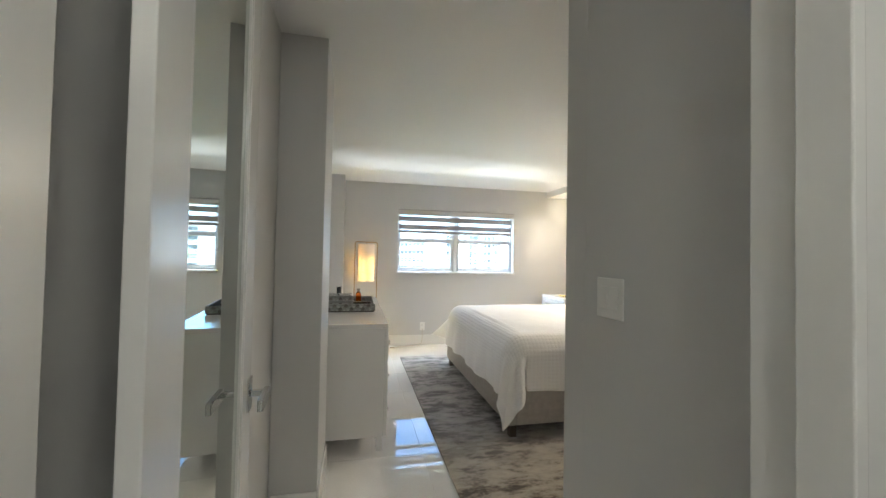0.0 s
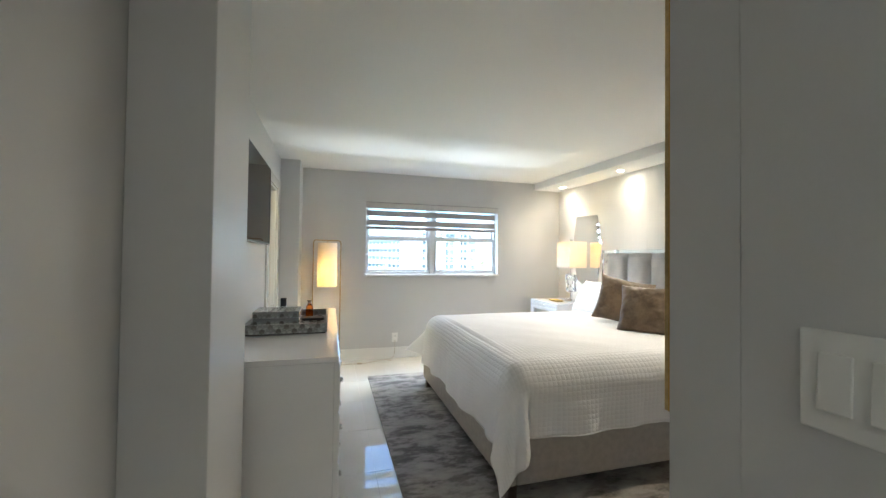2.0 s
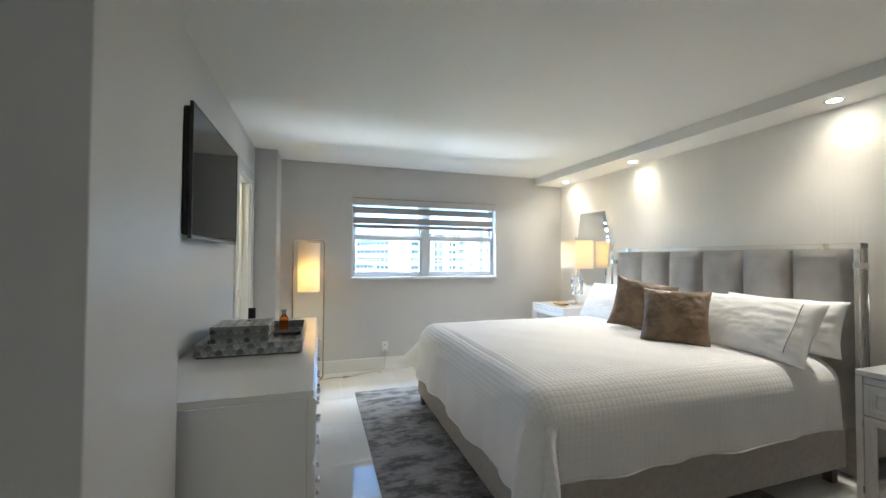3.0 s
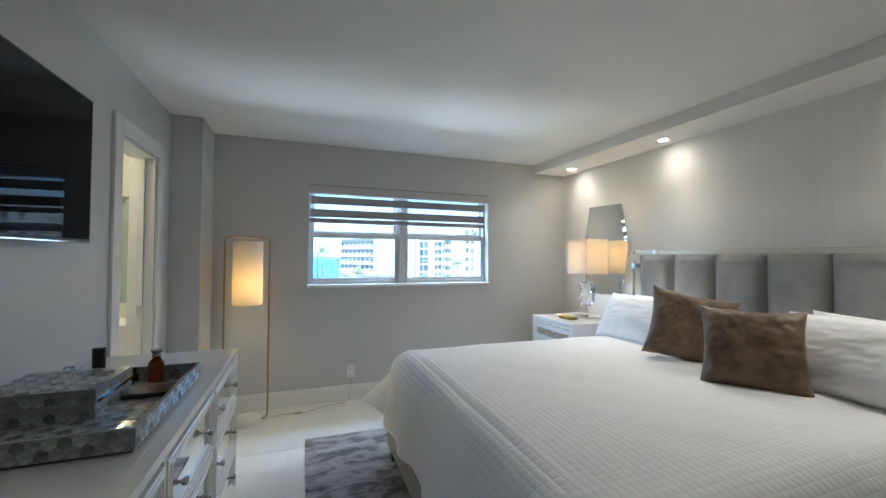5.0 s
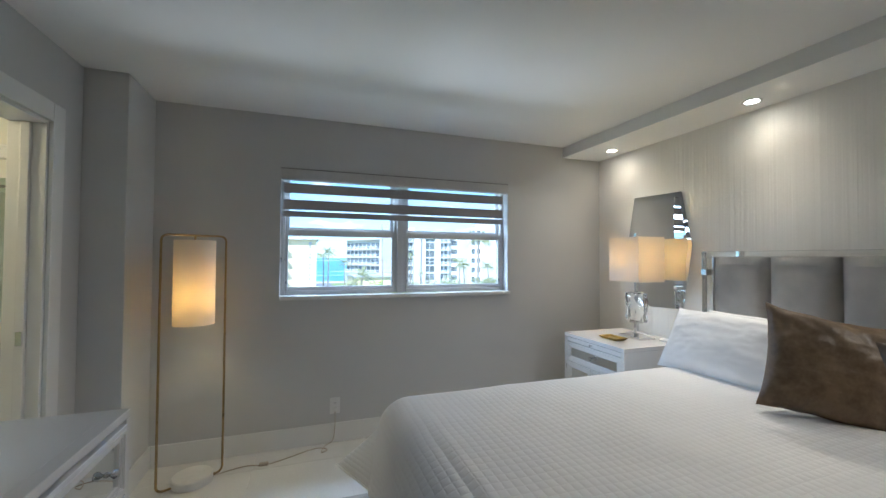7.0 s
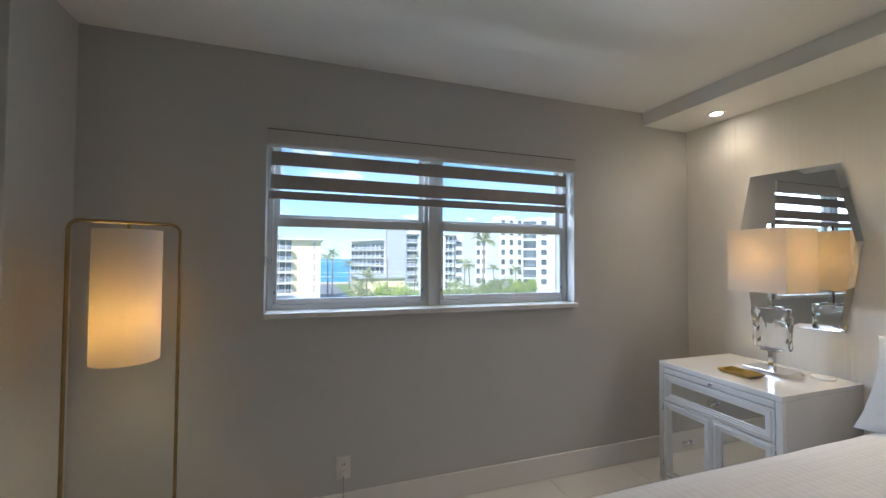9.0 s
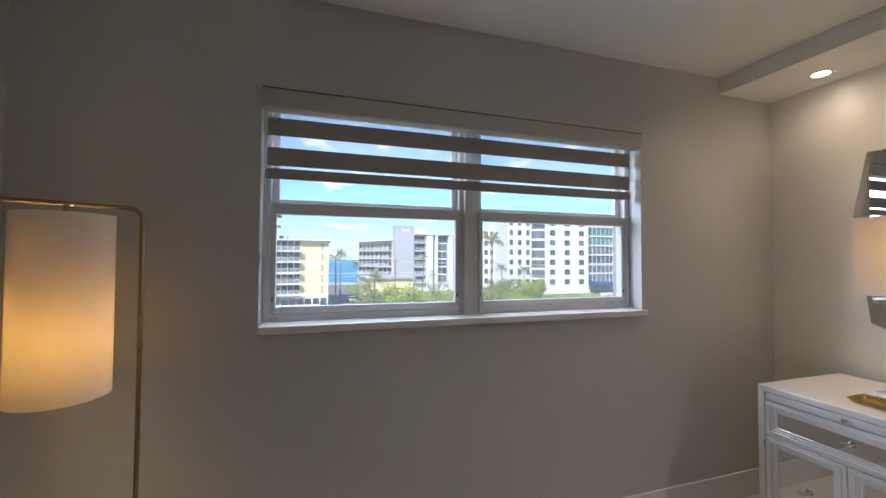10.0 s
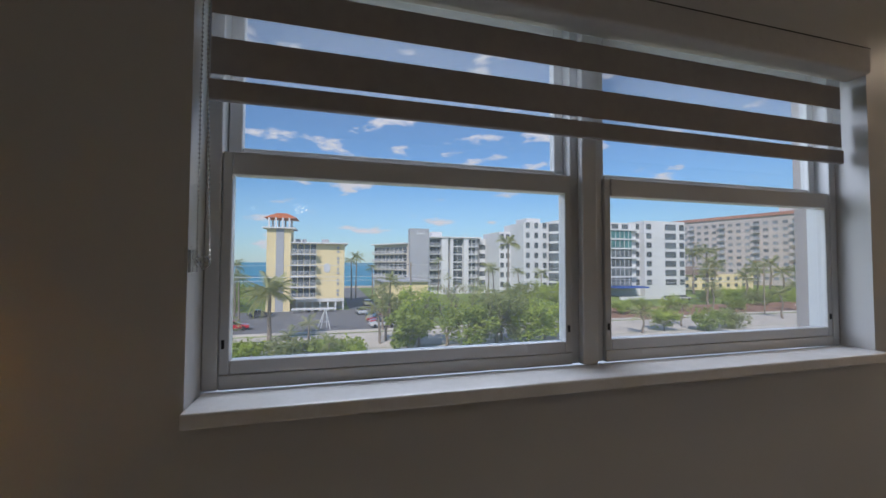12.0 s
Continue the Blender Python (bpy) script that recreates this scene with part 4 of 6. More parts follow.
# ---- floor lamp ----
def floor_lamp():
    x0, x1, y0, y1, top = 0.112, 0.425, 5.50, 5.655, 1.532
    bx, by = 0.275, 5.588
    t = thing("floor_lamp", Matrix.Translation((bx, by, 0)), "slim brass floor lamp with a white drum shade", "floor lamp")
    part("base", lathe([(0, 0), (0.106, 0), (0.111, 0.004), (0.111, 0.044), (0.106, 0.05), (0, 0.05)], 44), material("white_stone", (0.74, 0.73, 0.70), 0.35, vary=0.05, scale=12), t, "white round base", smooth=True)
    a, b = Vector((x0 - bx, y0 - by, 0)), Vector((x1 - bx, y1 - by, 0))
    u = (b - a).normalized()
    r = 0.035
    pts = []
    centre = (a + b) / 2

    def corner(p, horizontal, z, sign):
        for k in range(7):
            q = radians(90 * k / 6)
            pts.append(p + horizontal * r * (1 - math.cos(q)) * 1.0 + Vector((0, 0, z + sign * r * math.sin(q))))

    pts.append(a + u * 0.09 + Vector((0, 0, 0.012)))
    pts += [a + u * r * (1 - math.sin(radians(15 * k))) + Vector((0, 0, 0.012 + r * (1 - math.cos(radians(15 * k))))) for k in range(7)]
    pts += [a + u * r * (1 - math.cos(radians(15 * k))) + Vector((0, 0, top - 0.007 - r + r * math.sin(radians(15 * k)))) for k in range(7)]
    pts += [b - u * r * (1 - math.cos(radians(15 * k))) + Vector((0, 0, top - 0.007 - r + r * math.sin(radians(15 * k)))) for k in range(6, -1, -1)]
    pts += [b - u * r * (1 - math.sin(radians(15 * k))) + Vector((0, 0, 0.012 + r * (1 - math.cos(radians(15 * k))))) for k in range(6, -1, -1)]
    pts.append(b - u * 0.09 + Vector((0, 0, 0.012)))
    part("frame", tube(pts, 0.0068), BRASS, t, "brushed brass tube frame", smooth=True)
    cx, cy = centre.x, centre.y
    part("stem", tube([(cx, cy, top - 0.01), (cx, cy, 1.40)], 0.006), BRASS, t, smooth=True)
    rad = 0.112
    sh = part("shade", lathe([(rad, 0.975), (rad, 1.494), (rad - 0.002, 1.494), (rad - 0.002, 0.975), (rad, 0.975)], 48), LINEN, t, "off-white linen drum shade", smooth=True, at=Matrix.Translation((cx, cy, 0)))
    part("spider", tube([(-rad + 0.003, 0, 1.47), (rad - 0.003, 0, 1.47)], 0.0025, sides=6), BRASS, sh)
    part("bulb", lathe([(0, 1.17), (0.018, 1.18), (0.03, 1.21), (0.028, 1.24), (0.016, 1.27), (0.013, 1.31), (0, 1.31)], 20), BULB, t, smooth=True, at=Matrix.Translation((cx, cy, 0)))
    lamp("floor_lamp_bulb", (bx + cx, by + cy, 1.14), SHADE_WATTS, (1.0, 0.72, 0.31), 0.03)
    c = tagged(part("lamp_cord", tube(smooth_path([(0.36, 5.62, 0.004), (0.55, 5.68, 0.004), (0.68, 5.66, 0.004), (0.80, 5.70, 0.004), (0.93, 5.76, 0.005), (1.02, 5.78, 0.006), (1.08, 5.74, 0.006), (1.04, 5.71, 0.006), (1.06, 5.78, 0.012), (1.12, 5.82, 0.03), (1.137, 5.842, 0.12), (1.137, 5.846, 0.24)], 8), 0.003, sides=8), CORD, smooth=True), "thin clear lamp cord lying on the floor", "cord")
    part("foot_switch", boxed((0.64, 0.70, 5.645, 5.675, 0.001, 0.02), bevel=0.006), CORD, c)


floor_lamp()


def outlet():
    o = thing("wall_outlet", Matrix.Translation((1.137, FAR, 0.272)), "white duplex wall outlet with a plugged cord", "outlet")
    part("plate", boxed((-0.038, 0.038, -0.006, -0.0005, -0.06, 0.06), bevel=0.003), PLATE, o)
    for z in (0.02, -0.02):
        s = part("socket", boxed((-0.017, 0.017, -0.0075, -0.0062, z - 0.014, z + 0.014), bevel=0.0005), PLATE, o)
        if z > 0:
            for x in (-0.007, 0.005):
                part("slot", boxed((x, x + 0.0025, -0.0082, -0.0076, z - 0.006, z + 0.005)), BLACK, s)
    part("plug", boxed((-0.014, 0.014, -0.03, -0.008, -0.034, -0.008), bevel=0.004), PLATE, o)


outlet()


# ---- bed ----
BED_X0, BED_X1, BED_Y0, BED_Y1, BED_Z = 1.25, 3.40, 2.69, 4.67, 0.752


def cushion(w, h, depth, puff=0.5, nu=44, nv=40, seed=0, crumple=0.012, ears=0.07):
    """A stuffed pillow standing in the y-z plane, thickness along x, with pinched corners."""
    bm = bmesh.new()
    grid = {}
    for side in (-1, 1):
        for i in range(nu + 1):
            for j in range(nv + 1):
                u, v = 2 * i / nu - 1, 2 * j / nv - 1
                edge = (1 - abs(u) ** 2.6) * (1 - abs(v) ** 2.6)
                pinch = 1 - ears * (1 - abs(u) ** 2) * abs(v) ** 3
                pinch_u = 1 - ears * (1 - abs(v) ** 2) * abs(u) ** 3
                y, z = u * w / 2 * pinch_u, v * h / 2 * pinch
                if edge < 1e-6 and side == 1:
                    grid[(side, i, j)] = grid[(-1, i, j)]
                    continue
                q = Vector((u * 1.7 + seed, v * 1.7, side * 0.8))
                x = side * depth / 2 * max(edge, 0.0) ** puff
                crease = math.sin(9.0 * math.atan2(abs(v) + 0.02, abs(u) + 0.02) + 2.0 * noise.noise(q) + seed) * max(0.0, math.hypot(u, v) - 0.55)
                x += side * crumple * 1.1 * crease * min(1, edge * 4)
                x += side * crumple * (noise.noise(q * 1.6) + 0.7 * noise.noise(q * 3.7) * (abs(u) + abs(v)) + 0.5 * noise.noise(q * 8)) * min(1, edge * 3)
                grid[(side, i, j)] = bm.verts.new((x, y, z + 0.006 * noise.noise(q * 2.1)))
    for side in (-1, 1):
        for i in range(nu):
            for j in range(nv):
                f = [grid[(side, i, j)], grid[(side, i + 1, j)], grid[(side, i + 1, j + 1)], grid[(side, i, j + 1)]]
                bm.faces.new(f if side == 1 else f[::-1])
    return bm


def bedspread():
    """A quilted cover over the mattress: it bends over three edges, hangs in loose folds and drops lowest at the two corners."""
    x0, x1, y0, y1, top, over = BED_X0 - 0.012, BED_X1 - 0.10, BED_Y0 - 0.022, BED_Y1 + 0.014, BED_Z, 0.40
    nx, ny = 150, 170
    bm = bmesh.new()
    uv = bm.loops.layers.uv.new("cloth")
    verts, flat = {}, {}
    R = 0.15
    for i in range(nx + 1):
        for j in range(ny + 1):
            u = x0 - over + (x1 - x0 + over) * i / nx
            v = y0 - over + (y1 - y0 + 2 * over) * j / ny
            ix, iy = max(u, x0 + R), min(max(v, y0 + R), y1 - R)
            ox, oy = ix - u, iy - v
            d = math.hypot(ox, oy)
            wob = 0.010 * noise.noise(Vector((u * 1.3, v * 1.3, 0))) + 0.004 * noise.noise(Vector((u * 5, v * 5, 3)))
            if d < 1e-6:
                p = Vector((u, v, top + wob + 0.012 * math.sin(math.pi * (v - y0) / (y1 - y0))))
            else:
                n = Vector((-ox / d, -oy / d, 0))
                a = min(d / R, math.pi / 2 * 0.96)
                out, down = R * math.sin(a), R * (1 - math.cos(a))
                rest = max(0.0, d - R * math.pi / 2 * 0.96)
                corner = 2 * min(abs(ox), abs(oy)) / d
                phi = math.degrees(math.atan2(abs(oy), abs(ox)))
                along = u if abs(oy) > abs(ox) else v
                side = phi / 90.0
                hang = min(1.0, rest / 0.25)
                waves = 0.016 * math.sin(along * 7.3 + 1.1) + 0.010 * math.sin(along * 15.7 + 0.4) + 0.022 * noise.noise(Vector((along * 4, 5, 0)))
                fold = max(-0.012, waves) * hang * (1.6 - 0.5 * side)
                if oy > 0:      # the corner by the entrance: a long tongue with one sharp fold turned over it
                    ridge = 0.13 * math.exp(-((phi - 70) / 8.0) ** 2) - 0.05 * math.exp(-((phi - 84) / 5.0) ** 2) + 0.04 * math.exp(-((phi - 28) / 9.0) ** 2)
                    flare = 0.03 * rest + fold * (1 - 0.6 * corner) + ridge * hang + 0.13 * corner ** 2 * rest
                    hem = 0.98 - 0.16 * side - 0.06 * corner + 0.15 * math.exp(-((phi - 56) / 14.0) ** 2) - 0.14 * math.exp(-((phi - 82) / 6.0) ** 2)
                else:           # the corner by the window stands off in a stiff flare
                    flare = 0.05 * rest + fold * (1 - 0.6 * corner) + 0.23 * corner ** 2 * rest
                    hem = 0.98 - 0.36 * corner
                sag = 0.03 * noise.noise(Vector((along * 2.2, 9, 1)))
                p = Vector((ix, iy, top + wob * (1 - min(1, d / 0.2)))) + n * (out + flare) + Vector((0, 0, -down - rest * hem * (1 + sag)))
                p.z = max(p.z, 0.03)
            verts[i, j] = bm.verts.new(p)
            flat[i, j] = (u, v)
    for i in range(nx):
        for j in range(ny):
            k = [(i, j), (i + 1, j), (i + 1, j + 1), (i, j + 1)]
            f = bm.faces.new([verts[q] for q in k])
            for loop, q in zip(f.loops, k):
                loop[uv].uv = flat[q]
    rim = [(i, 0) for i in range(nx, -1, -2)] + [(0, j) for j in range(1, ny, 2)] + [(i, ny) for i in range(0, nx + 1, 2)]
    hem_line = [verts[q].co.copy() for q in rim]
    ob = tagged(part("bedspread", bm, QUILT, smooth=True), "white quilted cotton bedspread hanging over the bed", "bedspread")
    m = ob.modifiers.new("thickness", "SOLIDIFY")
    m.thickness, m.offset = 0.006, -1
    part("hem", tube(hem_line, 0.0045, sides=8), COTTON, ob, "stitched white hem", smooth=True)
    return ob


def bed():
    b = thing("bed", Matrix.Translation((BED_X0, BED_Y0, 0)), "grey upholstered king bed with a channelled velvet headboard", "bed")
    L, W = BED_X1 - BED_X0, BED_Y1 - BED_Y0
    z0 = 0.012
    for r in ((0, 0.06, 0, W, 0.10, 0.38), (0.0605, L, 0, 0.06, 0.10, 0.38), (0.0605, L, W - 0.06, W, 0.10, 0.38)):
        part("rail", boxed(r, bevel=0.012), BASE_FABRIC, b, "grey-beige upholstered rail")
    part("platform", boxed((0.061, L - 0.001, 0.061, W - 0.061, 0.16, 0.30)), BASE_FABRIC, b)
    part("mattress", boxed((0.05, L - 0.005, 0.05, W - 0.05, 0.381, BED_Z - 0.03), bevel=0.10), COTTON, b, "white mattress", smooth=True)
    for x in (0.02, L - 0.10):
        for y in (0.02, W - 0.07):
            part("leg", prism([(x, y), (x + 0.05, y), (x + 0.05, y + 0.05), (x, y + 0.05)], z0, 0.0995), DARKWOOD, b)
    # headboard with six upholstered channels in a clear acrylic surround
    hy0, hy1, hz = 0.005, W - 0.012, 1.41
    part("headboard_back", boxed((L + 0.122, L + 0.145, hy0 - 0.02, hy1 + 0.02, 0.012, hz), bevel=0.004), BASE_FABRIC, b)
    n = 6
    step = (hy1 - hy0) / n
    for k in range(n):
        bm = bmesh.new()
        nu, nv = 12, 24
        g = []
        for j in range(nv + 1):
            row = []
            for i in range(nu + 1):
                u, v = 2 * i / nu - 1, 2 * j / nv - 1
                bulge = (1 - abs(u) ** 5) ** 0.6 * (1 - max(0.0, v) ** 14) ** 0.5
                row.append(bm.verts.new((L + 0.12 - 0.062 * bulge, hy0 + step * (k + 0.5) + u * step / 2, 0.30 + (hz - 0.30) * j / nv)))
            g.append(row)
        for j in range(nv):
            for i in range(nu):
                bm.faces.new((g[j][i], g[j][i + 1], g[j + 1][i + 1], g[j + 1][i]))
        bmesh.ops.solidify(bm, geom=list(bm.faces), thickness=-0.002)
        part("channel", bm, VELVET, b, "grey velvet channel", smooth=True)
    fr = part("acrylic_frame", boxed((L + 0.06, L + 0.14, hy0 - 0.055, hy1 + 0.055, hz + 0.001, hz + 0.036), (L + 0.06, L + 0.14, hy1 + 0.021, hy1 + 0.055, 0.30, hz), (L + 0.06, L + 0.14, hy0 - 0.055, hy0 - 0.021, 0.30, hz), bevel=0.004), ACRYLIC, b, "clear acrylic surround")
    # metal blocks added for the bright reflections seen on the acrylic
    for y in (hy0 - 0.057, hy1 + 0.02):
        for z in (hz - 0.12, 0.62):
            part("corner_glint", boxed((L + 0.058, L + 0.142, y, y + 0.037, z, z + 0.037), bevel=0.002), CHROME, fr, "nickel block added for a bright glint on the acrylic")
    for y in (hy1 - 0.19, hy0 + 0.12):
        part("top_glint", boxed((L + 0.058, L + 0.142, y, y + 0.02, hz + 0.0005, hz + 0.0375), bevel=0.002), CHROME, fr)


bed()
bedspread()


def pillow(name, w, h, d, x, y, lean, mat, label, seed, turn=0.0, rest=None, piping=False, roll=0.0):
    z = (rest if rest is not None else BED_Z + 0.012) + h / 2 * math.cos(radians(lean)) - 0.012
    p = part(name, cushion(w, h, d, seed=seed, crumple=0.007 if mat is COTTON else 0.009, ears=0.07 if mat is COTTON else 0.10), mat, smooth=True)
    p.matrix_basis = Matrix.Translation((x, y, z)) @ pose(0, 0, 0, roll, lean, turn)
    tagged(p, label, "pillow", "pillows on the bed")
    if piping:
        for sgn in (1,):
            pts = []
            for k in range(15):
                v = 2 * k / 14 - 1
                pts.append((-d * 0.36 * (1 - abs(v) ** 2.6) ** 0.5 - 0.008, sgn * (-w / 2 + 0.075 + 0.03 * v * v), v * h * 0.44))
            part("piping", tube(pts, 0.0022, sides=6), PIPING, p, "thin grey piping")
    return p


pillow("sleeping_pillow", 0.72, 0.33, 0.17, 3.35, 4.24, 14, COTTON, "white cotton sleeping pillow against the headboard", 1, 2)
pillow("sleeping_pillow", 0.74, 0.35, 0.17, 3.35, 3.02, 14, COTTON, "white cotton sleeping pillow against the headboard", 2, -2)
pillow("sleeping_pillow", 0.72, 0.40, 0.21, 3.12, 4.31, 30, COTTON, "white cotton pillow with thin grey piping", 3, 2, rest=0.745, piping=True)
pillow("sleeping_pillow", 0.76, 0.43, 0.22, 3.08, 3.02, 33, COTTON, "white cotton pillow with thin grey piping", 4, -2, rest=0.745, piping=True)
pillow("throw_pillow", 0.48, 0.45, 0.17, 2.96, 3.78, 22, BROWN, "crumpled brown satin throw pillow on the bed", 5, 50, rest=0.755, roll=12)
pillow("throw_pillow", 0.44, 0.43, 0.17, 2.81, 3.34, 26, BROWN, "crumpled brown satin throw pillow leaning in front", 6, 35, rest=0.746)


# ---- rug ----
rug = tagged(part("rug", prism(rounded_rect(-1.05, 1.05, -1.56, 1.56, 0.004, 2), 0.0, 0.011), RUG), "distressed grey and beige abstract area rug under the bed", "rug")
rug.matrix_basis = Matrix.Translation((1.775, 3.56, 0.0005))


# ---- nightstands ----
def nightstand():
    w, d, h = 0.645, 0.60, 0.785
    t = thing("nightstand", Matrix.Translation((2.955, 4.878, 0)), "white lacquered nightstand with mirrored drawer and doors", "nightstand", "nightstands beside the bed")
    part("body", boxed((0.0205, d, 0, w, 0.085, h - 0.0285), bevel=0.003), LACQUER, t)
    for a, b, c in ((0, 0.028, h - 0.0285), (w - 0.028, w, h - 0.0285), (0.0285, w - 0.0285, 0.115)):
        part("stile", boxed((0, 0.02, a, b, 0.085, c), bevel=0.002), LACQUER, t)
    part("top", boxed((0, d, 0, w, h - 0.028, h), bevel=0.003), LACQUER, t)
    s = part("pull_out_shelf", boxed((0.002, 0.02, 0.032, w - 0.032, h - 0.062, h - 0.032), bevel=0.002), LACQUER, t)
    knob(s, Matrix.Translation((0.002, w / 2, h - 0.047)) @ pose(0, 0, 0, 0, -90, 0) @ Matrix.Scale(0.6, 4))
    for yy in (0.01, w - 0.055):
        for xx in (0.01, d - 0.055):
            part("leg", prism([(xx, yy), (xx + 0.045, yy), (xx + 0.045, yy + 0.045), (xx, yy + 0.045)], 0.0, 0.0845), LACQUER, t)

    def front(name, y0, z0, fw, fh, knob_at):
        f = framed_front(name, t, fw, fh)
        f.matrix_basis = Matrix.Translation((0.018, y0 + fw, z0)) @ pose(0, 0, 0, 0, 0, 180)
        knob(f, Matrix.Translation((0.006, *knob_at)) @ pose(0, 0, 0, 0, 90, 0))

    front("drawer", 0.031, 0.562, w - 0.062, 0.155, ((w - 0.062) / 2, 0.078))
    dw = (w - 0.062 - 0.004) / 2
    front("cabinet_door", 0.031, 0.118, dw, 0.44, (dw / 2, 0.25))
    front("cabinet_door", 0.031 + dw + 0.004, 0.118, dw, 0.44, (dw / 2, 0.25))
    for yy in (0.024, w - 0.032):
        for z in (0.17, 0.50):
            part("hinge", boxed((-0.003, -0.0003, yy, yy + 0.006, z, z + 0.035)), CHROME, t)
    return t


ns = nightstand()
copy_thing(ns, Matrix.Translation((3.005, 1.815, 0)))
NS_TOP = 0.7855


def table_lamp():
    x, y = 3.335, 5.145
    t = thing("table_lamp", Matrix.Translation((x, y, NS_TOP)), "crystal table lamp with a square white shade", "table lamp")
    part("base", boxed((-0.075, 0.075, -0.105, 0.105, 0, 0.022), bevel=0.002), CHROME, t, "polished nickel base")
    part("stem", boxed((-0.013, 0.013, -0.013, 0.013, 0.0225, 0.115), bevel=0.001), CHROME, t)
    part("lower_collar", boxed((-0.03, 0.03, -0.04, 0.04, 0.1155, 0.13), bevel=0.001), CHROME, t)
    bm = bmesh.new()
    box(bm, -0.022, 0.022, -0.085, 0.085, 0.1305, 0.345)
    bmesh.ops.subdivide_edges(bm, edges=list(bm.edges), cuts=6, use_grid_fill=True)
    for v in bm.verts:
        q = v.co * 32
        rim = min(1.0, abs(v.co.y) / 0.085)
        v.co += Vector((noise.noise(q) * 0.012 * (0.35 + rim), noise.noise(q + Vector((7, 0, 0))) * 0.012, noise.noise(q + Vector((0, 9, 0))) * 0.005))
        v.co.z = max(v.co.z, 0.1305)
    part("crystal_block", bm, CRYSTAL, t, "rippled clear crystal block")
    part("upper_collar", boxed((-0.03, 0.03, -0.04, 0.04, 0.347, 0.358), bevel=0.001), CHROME, t)
    part("neck", boxed((-0.011, 0.011, -0.011, 0.011, 0.3585, 0.50), bevel=0.001), CHROME, t)
    z0, z1, a, b = 0.436, 0.774, 0.125, 0.145
    bm = bmesh.new()
    rings = [[bm.verts.new((x0, y0, zz)) for x0, y0 in ((-p, -q), (p, -q), (p, q), (-p, q))] for p, q, zz in ((a, b, z0), (a, b, z1), (a - 0.003, b - 0.003, z1), (a - 0.003, b - 0.003, z0))]
    for lo, hi in zip(rings, rings[1:] + rings[:1]):
        for k in range(4):
            bm.faces.new((lo[k], lo[(k + 1) % 4], hi[(k + 1) % 4], hi[k]))
    sh = part("shade", bm, LINEN, t, "square white fabric shade")
    part("spider", tube([(-a + 0.004, 0, z1 - 0.02), (a - 0.004, 0, z1 - 0.02)], 0.002, sides=6), CHROME, sh)
    part("finial", boxed((-0.011, 0.011, -0.011, 0.011, z1 - 0.022, z1 + 0.035), bevel=0.001), CHROME, t)
    part("harp", tube([(0, -0.002, 0.47), (0, -0.05, 0.52), (0, -0.05, 0.66), (0, -0.002, z1 - 0.021)], 0.002, sides=6), CHROME, t)
    part("bulb", lathe([(0, 0.471), (0.013, 0.475), (0.015, 0.51), (0.029, 0.55), (0.029, 0.575), (0.016, 0.60), (0, 0.605)], 20), BULB, t, smooth=True)
    lamp("table_lamp_bulb", (x, y, NS_TOP + 0.64), SHADE_WATTS, (1.0, 0.72, 0.31), 0.03)


table_lamp()


def wall_mirror():
    pts = [(5.415, 1.921), (4.970, 1.909), (4.886, 1.497), (4.962, 1.018), (5.29, 1.003), (5.415, 1.06), (5.475, 1.60)]
    m = thing("wall_mirror", Matrix.Translation((RIGHT - 0.001, 0, 0)), "frameless angular mirror on the wall beside the lamp", "mirror")
    bm = bmesh.new()
    cy, cz = sum(p[0] for p in pts) / len(pts), sum(p[1] for p in pts) / len(pts)
    back = [bm.verts.new((-0.0005, y, z)) for y, z in pts]
    rim = [bm.verts.new((-0.010, y, z)) for y, z in pts]
    inner = [bm.verts.new((-0.0135, cy + (y - cy) * 0.905, cz + (z - cz) * 0.935)) for y, z in pts]
    bm.faces.new(back), bm.faces.new(inner)
    for k in range(len(pts)):
        j = (k + 1) % len(pts)
        bm.faces.new((back[k], back[j], rim[j], rim[k]))
        bm.faces.new((rim[k], rim[j], inner[j], inner[k]))
    part("glass", bm, MIRROR, m)


wall_mirror()


def small_things():
    t = thing("trinket_tray", Matrix.Translation((3.13, 5.17, NS_TOP)), "small rectangular gold tray on the nightstand", "tray")
    bm = bmesh.new()
    lo, hi, inn, bot = [], [], [], []
    for sx, sy in ((-1, -1), (1, -1), (1, 1), (-1, 1)):
        lo.append(bm.verts.new((sx * 0.045, sy * 0.07, 0.0)))
        hi.append(bm.verts.new((sx * 0.06, sy * 0.088, 0.018)))
        inn.append(bm.verts.new((sx * 0.056, sy * 0.084, 0.018)))
        bot.append(bm.verts.new((sx * 0.043, sy * 0.068, 0.004)))
    bm.faces.new(lo[::-1]), bm.faces.new(bot)
    for a, b in ((lo, hi), (hi, inn), (inn, bot)):
        for k in range(4):
            bm.faces.new((a[k], a[(k + 1) % 4], b[(k + 1) % 4], b[k]))
    part("dish", bm, GOLD, t)
    c = thing("charging_pad", Matrix.Translation((3.46, 4.99, NS_TOP)), "round white charging pad with a cord", "charger")
    part("pad", lathe([(0, 0), (0.048, 0), (0.05, 0.004), (0.048, 0.010), (0, 0.011)], 32), PLATE, c, smooth=True)
    part("cord", tube(smooth_path([(0.048, 0, 0.004), (0.09, -0.02, 0.003), (0.115, -0.05, 0.003)], 6), 0.002, sides=8), PLATE, c, smooth=True)


small_things()


